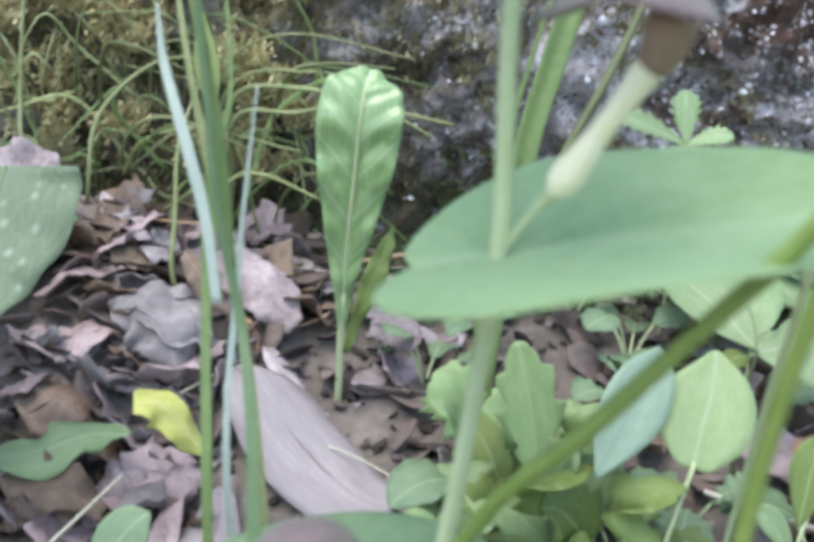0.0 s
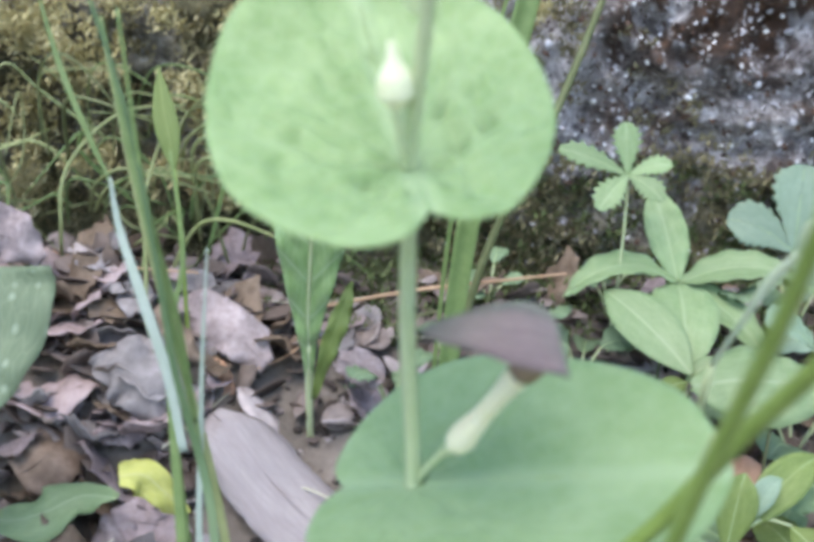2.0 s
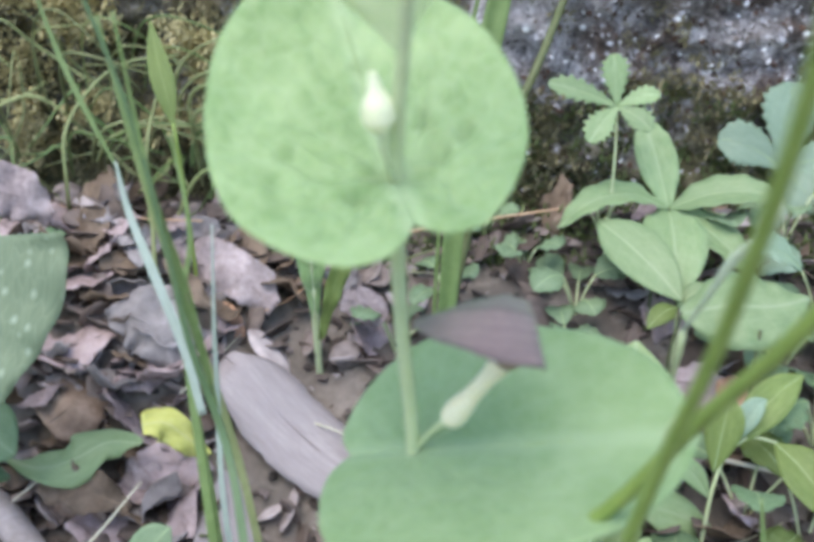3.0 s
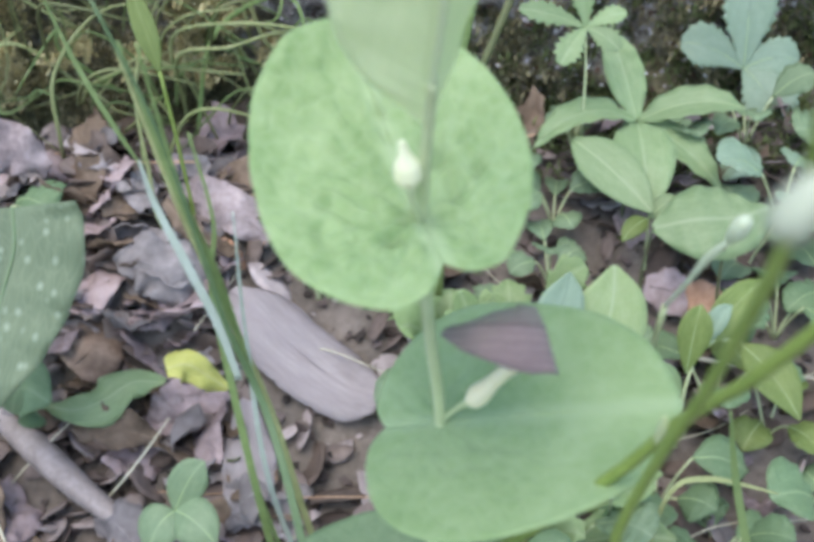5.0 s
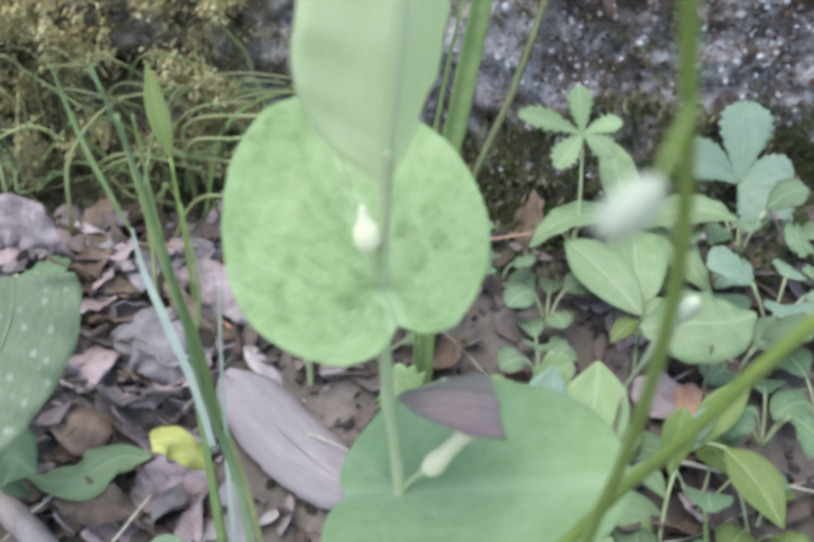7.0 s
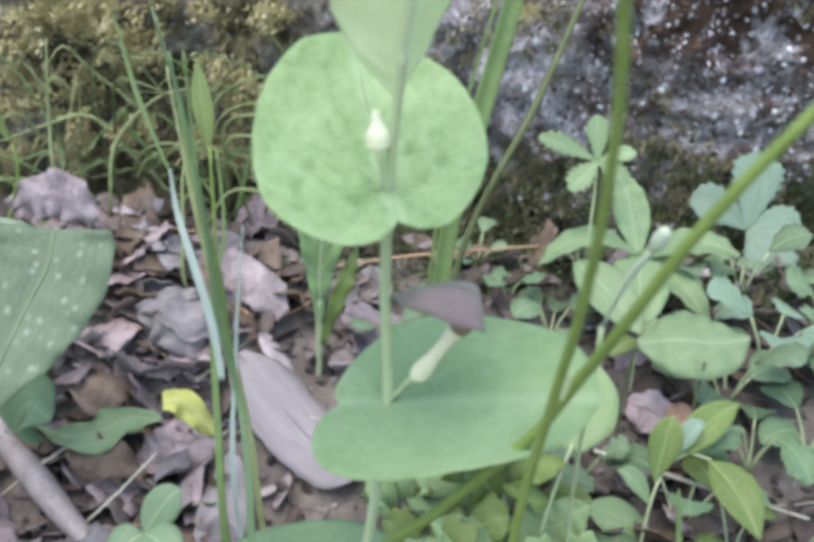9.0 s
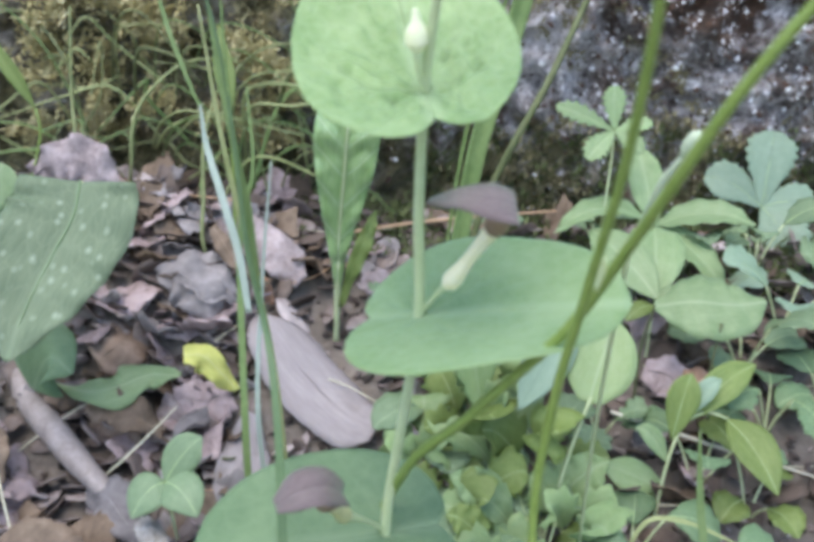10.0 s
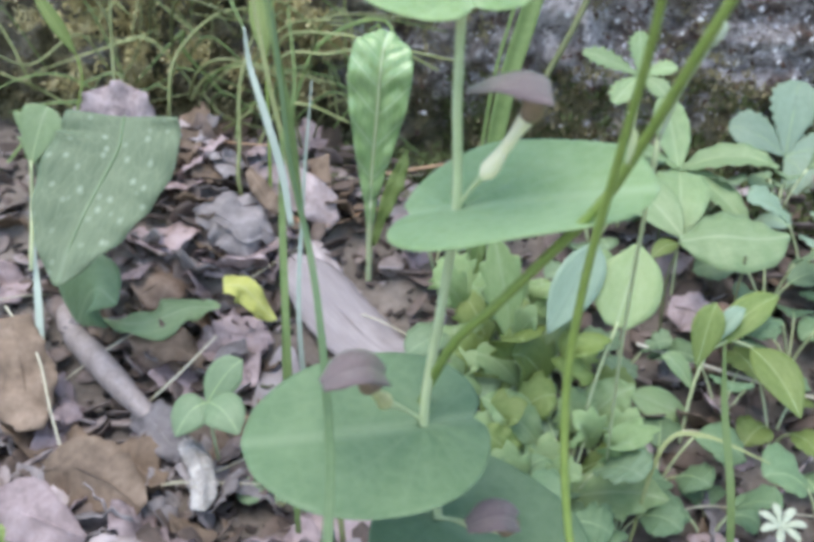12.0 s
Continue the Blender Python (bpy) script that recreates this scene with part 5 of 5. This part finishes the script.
tagged(dead_blade([(0.105, 0.170, 0.040), (0.112, 0.166, 0.042), (0.120, 0.160, 0.036)], scaled(OVAL, 0.008), DRY_ORANGE, (0, -0.8, 0.8), fold=12, wave=0.001, thick=0.0008), "small orange brown dead leaf among herbs", "dead leaf")

HEAP_LEAVES = (
        ([(-0.137, 0.062, 0.006), (-0.124, 0.060, 0.010), (-0.110, 0.055, 0.009), (-0.096, 0.049, 0.004)], [0.3, 0.8, 1.0, 0.95, 0.7, 0.2], 0.0135, DRY[1], "broad brown dead leaf lying on the soil"),
        ([(-0.150, 0.040, 0.004), (-0.136, 0.036, 0.008), (-0.122, 0.033, 0.007), (-0.108, 0.032, 0.003)], [0.3, 0.9, 1.0, 0.9, 0.6, 0.1], 0.011, DRY[0], "rosy curled dead leaf at the edge of the litter"),
        ([(-0.120, 0.100, 0.008), (-0.110, 0.094, 0.012), (-0.101, 0.086, 0.010), (-0.092, 0.080, 0.005)], [0.3, 0.8, 1.0, 0.9, 0.7, 0.2], 0.009, DRY[2], "grey crumpled dead leaf beside the seed pod"),
        ([(-0.1352, 0.1504, 0.038), (-0.1282, 0.1557, 0.042), (-0.1236, 0.1673, 0.044), (-0.1205, 0.1809, 0.044)], [0.6, 0.95, 1.0, 0.95, 0.8, 0.4], 0.012, DRY_TAN, "broad tan dead leaf with a folded edge on the heap"),
        ([(-0.090, 0.1470, 0.026), (-0.0951, 0.1380, 0.027), (-0.1000, 0.1340, 0.023), (-0.1040, 0.1320, 0.018)], [0.2, 0.8, 1.0, 0.9, 0.5, 0.1], 0.0085, DRY_PINK, "lilac grey dead leaf below the yellow one"),
        ([(-0.1344, 0.1437, 0.026), (-0.1264, 0.1370, 0.026), (-0.1204, 0.1330, 0.022), (-0.1104, 0.1275, 0.013)], [0.4, 0.9, 1.0, 0.95, 0.7, 0.2], 0.011, DRY_TAN, "rusty brown dead leaf standing in a hollow"),
        ([(-0.1110, 0.1960, 0.071), (-0.1020, 0.1880, 0.070), (-0.0930, 0.1845, 0.065), (-0.0850, 0.1850, 0.058)], [0.2, 0.7, 1.0, 0.9, 0.6, 0.1], 0.009, DRY[2], "twisted grey dead leaf near the top of the heap"))
SMALL_LEAVES = (
        ([(-0.0983, 0.1969, 0.084), (-0.0920, 0.1900, 0.080), (-0.0860, 0.1870, 0.073), (-0.0790, 0.1875, 0.066)], [0.3, 0.8, 1.0, 0.7, 0.1], 0.005, DRY[1], "dark curled dead leaf strip on the heap"),
        ([(-0.033, 0.205, 0.062), (-0.024, 0.198, 0.064), (-0.015, 0.190, 0.060)], [0.4, 0.9, 1.0, 0.8, 0.3], 0.008, DRY_PINK, "pale rosy dead leaf behind the tall leaf"),
        ([(0.092, 0.178, 0.042), (0.101, 0.172, 0.043), (0.110, 0.165, 0.036)], [0.4, 0.9, 1.0, 0.8, 0.3], 0.010, DRY[0], "grey brown dead leaf under the herbs"))
for pts, shape, half, m, lab in HEAP_LEAVES + SMALL_LEAVES:
    leaf = tagged(blade("dead_leaf", pts, scaled(shape, half), m, (0.05, -0.8, 0.7), fold=-12, wave=0.0015, waves=3, thick=0.0007, crumple=0.0016, ragged=0.3, nu=36, nv=13), lab, "dead leaf")
    midrib(leaf, [tuple(np.array(p) + (0, -0.0002, 0.0003)) for p in pts], 0.0004, m)


def crumpled(name, length, half, material, seed, shape):
    """A dead leaf lying flat, curled and crumpled."""
    nu, nv = 16, 9
    g, uv = np.zeros((nu, nv, 3)), np.zeros((nu, nv, 2))
    w = np.interp(np.linspace(0, 1, nu), np.linspace(0, 1, len(shape)), shape)
    bend, roll = (seed * 37 % 10) / 10 * 1.3 - 0.3, (seed * 53 % 10) / 10 * 16 - 3
    for i in range(nu):
        u = i / (nu - 1) - 0.5
        for j in range(nv):
            v = 2 * j / (nv - 1) - 1
            ragged = 1 + 0.55 * noise.noise((i * 0.55, v * 1.2, seed * 3.7))
            x, y = u * length, v * half * w[i] * ragged
            z = bend * u * u * length + roll * y * y + 0.006 * noise.noise((x * 90, y * 90, seed * 1.9)) + 0.003 * noise.noise((x * 260, y * 260, seed))
            g[i, j], uv[i, j] = (x, y, z), (u + 0.5, v * w[i])
    ob = slab(name, g, uv, 0.0006, material)
    under(tube("midrib", [tuple(p) for p in g[1:-1:2, nv // 2]], [0.0005, 0.0004, 0.0002], material, 14, 5), ob)
    return ob


makes = [crumpled("dead_leaf", rng.uniform(0.022, 0.042), rng.uniform(0.007, 0.013), DRY[k % 3], k + 1, (OVAL, MID, LOBE)[k % 3]) for k in range(12)]
WORDS = ("crumpled rosy grey dead leaf in the litter", "crumpled dark brown dead leaf in the litter", "crumpled grey dead leaf in the litter")
used = [False] * len(makes)
for k in range(300):
    if k < 190:
        x, y = rng.gauss(-0.115, 0.045), rng.uniform(0.04, 0.245)
    else:
        x, y = rng.uniform(-0.24, 0.22), rng.uniform(0.0, 0.29)
    q = rng.randrange(len(makes))
    size = rng.uniform(1.0, 1.45) if k % 5 == 0 else rng.uniform(0.5, 1.1)
    m = pose(x, y, ground_height(x, y) + rng.uniform(0.001, 0.009), rng.uniform(-34, 34) + 14, rng.uniform(-34, 34), rng.uniform(0, 360)) @ Matrix.Diagonal((size, size, size, 1))
    if -0.075 < x < -0.01 and abs((x + 0.048) * 0.6 + (y - 0.16) * 0.8) < 0.028:
        continue
    if abs((x + 0.1365) * 0.57 + (y - 0.118) * 0.82) < 0.014 and -0.18 < x < -0.09:
        continue
    ob = makes[q]
    if used[q]:
        ob = new("dead_leaf", makes[q].data)
        new("midrib", makes[q].children[0].data).parent = ob
    used[q] = True
    ob.matrix_world = m
    tagged(ob, WORDS[q % 3], "dead leaf", "leaf litter")


def rosette(x, y, leaves, reach, half, material, name, label, rise=0.6, shape=OVAL, teeth=0, turn=0.0, group=""):
    """A low herb: leaves on short stalks round one base."""
    z = ground_height(x, y)
    p = tagged(empty(name, (x, y, z)), label, "plant", group)
    for k in range(leaves):
        a = turn + 6.283 * (k + rng.uniform(-0.3, 0.3)) / leaves
        r, h = reach * rng.uniform(0.7, 1.15), rise * rng.uniform(0.5, 1.2)
        d = np.array((math.cos(a), math.sin(a), 0))
        base, a0 = np.array((x, y, z - 0.002)), np.array((x, y, z)) + d * r * 0.35 + (0, 0, r * h * 0.8)
        tip = np.array((x, y, z)) + d * r + (0, 0, r * h * rng.uniform(0.5, 1.2))
        under(tube("stalk", [base, (base + a0) / 2 + (0, 0, 0.002), a0], [0.0006, 0.0005], STEM, 6, 5), p)
        leaf = under(blade("leaf", [a0, mid(a0, tip, r * 0.1, 0.4), mid(a0, tip, r * 0.08, 0.75), tip], scaled(shape, half * rng.uniform(0.75, 1.15)), material, (0, -0.35, 1), fold=rng.uniform(-5, 18), wave=0.0006, nu=16 if not teeth else 36, nv=7, teeth=teeth, tooth=0.25), p)
        under(tube("midrib", [a0, mid(a0, tip, r * 0.1, 0.4), mid(a0, tip, r * 0.08, 0.75), mid(a0, tip, r * 0.02, 0.95)], [0.0004, 0.0003, 0.00015], VEIN, 10, 5), leaf)
    return p


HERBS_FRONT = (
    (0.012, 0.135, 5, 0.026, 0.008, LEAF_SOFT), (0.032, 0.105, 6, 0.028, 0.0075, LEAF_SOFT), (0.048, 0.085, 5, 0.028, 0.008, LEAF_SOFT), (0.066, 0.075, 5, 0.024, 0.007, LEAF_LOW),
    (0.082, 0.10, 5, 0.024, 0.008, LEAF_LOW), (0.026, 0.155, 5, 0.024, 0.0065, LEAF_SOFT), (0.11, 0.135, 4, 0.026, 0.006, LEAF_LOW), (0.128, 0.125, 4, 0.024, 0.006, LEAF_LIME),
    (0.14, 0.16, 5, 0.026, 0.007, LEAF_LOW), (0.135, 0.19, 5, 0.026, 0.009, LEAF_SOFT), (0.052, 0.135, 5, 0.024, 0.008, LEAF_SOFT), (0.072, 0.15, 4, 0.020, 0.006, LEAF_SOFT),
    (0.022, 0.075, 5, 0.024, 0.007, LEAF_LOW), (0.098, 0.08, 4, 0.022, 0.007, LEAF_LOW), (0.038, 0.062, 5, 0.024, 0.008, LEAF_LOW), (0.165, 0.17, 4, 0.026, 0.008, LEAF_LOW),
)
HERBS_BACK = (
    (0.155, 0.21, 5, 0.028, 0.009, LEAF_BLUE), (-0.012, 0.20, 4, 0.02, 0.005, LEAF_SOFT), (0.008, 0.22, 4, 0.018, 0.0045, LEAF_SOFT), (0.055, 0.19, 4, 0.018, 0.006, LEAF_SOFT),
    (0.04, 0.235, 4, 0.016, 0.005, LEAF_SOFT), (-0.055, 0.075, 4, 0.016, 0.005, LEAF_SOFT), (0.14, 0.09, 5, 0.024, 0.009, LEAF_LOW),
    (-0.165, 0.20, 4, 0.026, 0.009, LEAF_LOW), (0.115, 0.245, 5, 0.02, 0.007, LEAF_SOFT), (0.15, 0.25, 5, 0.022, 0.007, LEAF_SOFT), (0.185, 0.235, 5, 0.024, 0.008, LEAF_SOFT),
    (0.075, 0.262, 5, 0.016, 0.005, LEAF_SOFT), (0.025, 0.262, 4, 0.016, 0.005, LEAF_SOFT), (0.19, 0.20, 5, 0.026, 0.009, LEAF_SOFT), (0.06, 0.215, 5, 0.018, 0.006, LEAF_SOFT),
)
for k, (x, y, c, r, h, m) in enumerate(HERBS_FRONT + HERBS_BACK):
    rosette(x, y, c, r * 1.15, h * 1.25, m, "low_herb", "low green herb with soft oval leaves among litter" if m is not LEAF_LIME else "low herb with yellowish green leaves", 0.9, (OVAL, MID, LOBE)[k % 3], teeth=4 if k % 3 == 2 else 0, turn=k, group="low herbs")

# grass growing on the bank and the rock
for k, (x, y, z, c) in enumerate(((-0.19, 0.27, 0.10, 16), (-0.15, 0.275, 0.11, 16), (-0.115, 0.275, 0.10, 16), (-0.08, 0.28, 0.095, 16), (-0.05, 0.285, 0.10, 14), (-0.22, 0.25, 0.08, 14), (-0.10, 0.255, 0.075, 12), (-0.17, 0.25, 0.075, 12))):
    p = tagged(empty("bank_grass", (x, y, z)), "tuft of fine arching yellow-green grass on the bank", "grass", "bank grass")
    for i in range(int(c * 0.42)):
        a, r = rng.uniform(-0.6, 3.7), rng.uniform(0.02, 0.09)
        up = rng.uniform(-0.1, 1.0) * r
        d = np.array((math.cos(a) * r, -abs(math.sin(a)) * r * 0.5, 0))
        b = np.array((x + rng.uniform(-0.02, 0.02), y + rng.uniform(-0.01, 0.012), z + rng.uniform(-0.02, 0.04)))
        q = [np.array([rng.gauss(0, r * 0.09) for _ in range(3)]) for _ in range(3)]
        w = rng.uniform(0.5, 1.5)
        under(blade("blade", [b, b + d * 0.3 + (0, 0, up * 0.7) + q[0], b + d * 0.65 + (0, 0, up) + q[1], b + d + (0, 0, up * rng.uniform(0.2, 1.2)) + q[2]], [0.0006 * w, 0.0008 * w, 0.0006 * w, 0.0002], (GRASS_PALE, GRASS, GRASS_PALE)[i % 3], (0.1, -1, 0.3), fold=15, thick=0.0002, nu=18, nv=3), p)


def tufts(name, label, category, spots, material, size, spikes, smooth=True, wide=0.10):
    """Many small clumps of short spikes in one mesh."""
    verts, faces = [], []
    for (x, y, z), nrm in spots:
        base = np.array((x, y, z))
        for i in range(spikes):
            d = unit(np.asarray(nrm) + np.array([rng.gauss(0, 0.55) for _ in range(3)]))
            s = unit(np.cross(d, (0.3, 0.5, 0.8))) * size * wide
            o = np.cross(d, s)
            b = base + np.array([rng.gauss(0, size * 0.5) for _ in range(3)])
            tip = b + d * size * rng.uniform(0.6, 1.5) + (0, 0, -size * 0.15)
            k = len(verts)
            verts += [b + s, b - s * 0.5 + o * 0.86, b - s * 0.5 - o * 0.86, (b + tip) / 2 + s * 1.4, (b + tip) / 2 - s * 1.2, tip]
            faces += [(k, k + 1, k + 3), (k + 1, k + 2, k + 4), (k + 2, k, k + 3), (k + 1, k + 4, k + 3), (k + 2, k + 3, k + 4), (k + 3, k + 4, k + 5), (k, k + 2, k + 1)]
    return tagged(mesh_object(name, verts, faces, material, smooth=smooth), label, category, kind="stuff")


moss_at = []
while len(moss_at) < 1500:
    x, z = rng.uniform(-0.3, 0.06), rng.uniform(0.05, 0.26)
    if noise.noise((x * 14, z * 14, 4)) + rng.uniform(-0.2, 0.25) > -0.05:
        moss_at.append(((x, wall_y(x, z), z), (0, -0.8, 0.6)))
while len(moss_at) < 2100:
    x, z = rng.uniform(0.0, 0.3), rng.uniform(0.05, 0.26)
    if noise.noise((x * 14, z * 14, 4)) + rng.uniform(-0.2, 0.2) > (0.0 if z < 0.12 else 0.28):
        moss_at.append(((x, wall_y(x, z), z), (0, -0.8, 0.6)))
tufts("moss", "yellow-green and brown moss covering the rock", "moss", moss_at, MOSS, 0.0046, 15, smooth=False)
gold_at = []
GOLD_CLUMPS = [(-0.205, 0.165, 0.008), (-0.19, 0.138, 0.008), (-0.165, 0.172, 0.009), (-0.15, 0.155, 0.006), (-0.185, 0.12, 0.006), (-0.085, 0.135, 0.006), (0.04, 0.186, 0.0025), (-0.06, 0.11, 0.004)]
for k in range(40):
    cx, cz, cr = GOLD_CLUMPS[k] if k < len(GOLD_CLUMPS) else (rng.uniform(-0.25, -0.075), rng.uniform(0.09, 0.20), rng.uniform(0.002, 0.006))
    for i in range(int(cr * 3600)):
        x, z = rng.gauss(cx, cr), rng.gauss(cz, cr * 0.8)
        gold_at.append(((x, wall_y(x, z) - rng.uniform(0.006, 0.032), z), (0, -0.9, 0.5)))
tufts("moss", "clumps of yellowish feathery moss on the bank", "moss", gold_at, MOSS_GOLD, 0.0042, 16, smooth=False, wide=0.13)


green_at = []
while len(green_at) < 700:
    x, y = rng.uniform(-0.08, 0.24), rng.uniform(0.235, 0.31)
    green_at.append(((x, y, max(ground_height(x, y), 0.0)), (0, -0.5, 0.8)))
while len(green_at) < 1100:
    x, z = rng.uniform(-0.02, 0.26), rng.uniform(0.06, 0.115)
    green_at.append(((x, wall_y(x, z), z), (0, -0.8, 0.6)))
tufts("moss", "dark green moss along the foot of the rock", "moss", green_at, MOSS_GREEN, 0.005, 14)


def fragments():
    """Broken pieces of dead leaves, curled, in one mesh."""
    verts, faces = [], []
    for k in range(2750):
        x = rng.gauss(-0.10, 0.06) if k % 2 else rng.uniform(-0.26, 0.22)
        y = rng.uniform(0.0, 0.275)
        a, b = rng.uniform(0.004, 0.012), rng.uniform(0.0028, 0.0075)
        if k >= 650:
            x, y, a, b = rng.gauss(0, 0.35), rng.uniform(-0.7, 0.28), rng.uniform(0.003, 0.0095), rng.uniform(0.002, 0.0062)
        if -0.075 < x < -0.012 and abs((x + 0.048) * 0.6 + (y - 0.16) * 0.8) < 0.016:
            continue
        z = ground_height(x, y) + rng.uniform(0.001, 0.007)
        turn = pose(x, y, z, rng.gauss(12, 26), rng.gauss(0, 26), rng.uniform(0, 360))
        curl, n = rng.uniform(-30, 45), len(verts)
        for i in range(5):
            for j in range(4):
                u, v = (i / 2 - 1) * a, (j / 1.5 - 1) * b * (0.55, 0.9, 1.0, 0.85, 0.4)[i]
                u, v = u + rng.uniform(-0.12, 0.12) * a, v + rng.uniform(-0.16, 0.16) * b
                verts.append(turn @ Vector((u, v, curl * (v * v + 0.4 * u * u) + rng.uniform(-0.0005, 0.0005))))
        for i in range(4):
            for j in range(3):
                q = n + i * 4 + j
                faces.append((q, q + 4, q + 5, q + 1))
    m, n, l, bs = mat("leaf_fragments")
    geo = n.new("ShaderNodeNewGeometry")
    col = ramp(n, l, geo.outputs["Random Per Island"], [(0.0, (0.055, 0.04, 0.033)), (0.25, (0.10, 0.074, 0.06)), (0.5, (0.155, 0.12, 0.105)), (0.75, (0.215, 0.175, 0.16)), (0.92, (0.30, 0.255, 0.25)), (1.0, (0.42, 0.37, 0.37))])
    fine = noise_tex(n, l, 260, 4)
    l.new(mix(n, l, 0.6, col, fine.outputs["Fac"], "OVERLAY"), bs.inputs["Base Color"])
    bs.inputs["Roughness"].default_value = 0.8
    ob = mesh_object("leaf_fragments", verts, faces, m)
    ob.modifiers.new("thickness", "SOLIDIFY").thickness = 0.0004
    tagged(ob, "broken curled pieces of grey and brown dead leaves", "litter", kind="stuff")


fragments()


def flakes():
    """Lichen crusts and stone chips on the rock, in one mesh."""
    verts, faces = [], []
    for k in range(5200):
        x, z = rng.uniform(-0.06, 0.32), rng.uniform(0.07, 0.27)
        if x < 0.04 and rng.random() > 0.35:
            continue
        r = rng.uniform(0.0004, 0.0017)
        c = np.array((x, wall_y(x, z) - r * 0.15, z))
        n, b = 6, len(verts)
        for ring, dep in ((1.0, 0.2), (0.6, -0.55)):
            for i in range(n):
                a = 6.283 * i / n
                q = r * ring * rng.uniform(0.35, 1.5)
                verts.append(c + (math.cos(a) * q, dep * r, math.sin(a) * q))
        faces += [(b + i, b + (i + 1) % n, b + n + (i + 1) % n, b + n + i) for i in range(n)] + [tuple(b + n + i for i in range(n))]
    m, n, l, bs = mat("lichen_chips")
    geo = n.new("ShaderNodeNewGeometry")
    fine = noise_tex(n, l, 500, 3)
    col = ramp(n, l, geo.outputs["Random Per Island"], [(0.0, (0.04, 0.024, 0.018)), (0.25, (0.13, 0.07, 0.045)), (0.45, (0.18, 0.16, 0.145)), (0.68, (0.34, 0.32, 0.33)), (0.82, (0.56, 0.54, 0.57)), (1.0, (0.92, 0.90, 0.90))])
    l.new(mix(n, l, 0.5, col, fine.outputs["Fac"], "OVERLAY"), bs.inputs["Base Color"])
    bs.inputs["Roughness"].default_value = 0.7
    tagged(mesh_object("lichen", verts, faces, m, smooth=False), "grey and white lichen crusts and chips on the rock", "lichen", kind="stuff")


flakes()


def crumbs():
    """Soil crumbs and leaf bits, in one mesh."""
    verts, faces = [], []
    for k in range(2600):
        x, y = rng.uniform(-0.26, 0.24), rng.uniform(0.0, 0.30)
        z, r = ground_height(x, y), rng.uniform(0.0007, 0.0026)
        b = len(verts)
        turn, tilt = rng.uniform(0, 6.28), rng.uniform(-0.7, 0.7)
        for dz in (0.0, 0.6):
            for i in range(5):
                a = turn + 6.283 * i / 5
                q = r * rng.uniform(0.5, 1.5)
                verts.append((x + math.cos(a) * q, y + math.sin(a) * q, z + r * dz + math.cos(a) * tilt * r + r * 0.2))
        faces += [(b + i, b + (i + 1) % 5, b + 5 + (i + 1) % 5, b + 5 + i) for i in range(5)] + [tuple(b + 5 + i for i in range(5))]
    m, n, l, bs = mat("crumbs")
    geo = n.new("ShaderNodeNewGeometry")
    col = ramp(n, l, geo.outputs["Random Per Island"], [(0.0, (0.02, 0.016, 0.014)), (0.5, (0.07, 0.052, 0.044)), (0.8, (0.17, 0.135, 0.125)), (1.0, (0.38, 0.33, 0.32))])
    fine = noise_tex(n, l, 400, 3)
    l.new(mix(n, l, 0.5, col, fine.outputs["Fac"], "OVERLAY"), bs.inputs["Base Color"])
    bs.inputs["Roughness"].default_value = 0.85
    tagged(mesh_object("litter_crumbs", verts, faces, m, smooth=False), "brown crumbs of soil and broken leaves", "litter", kind="stuff")


crumbs()
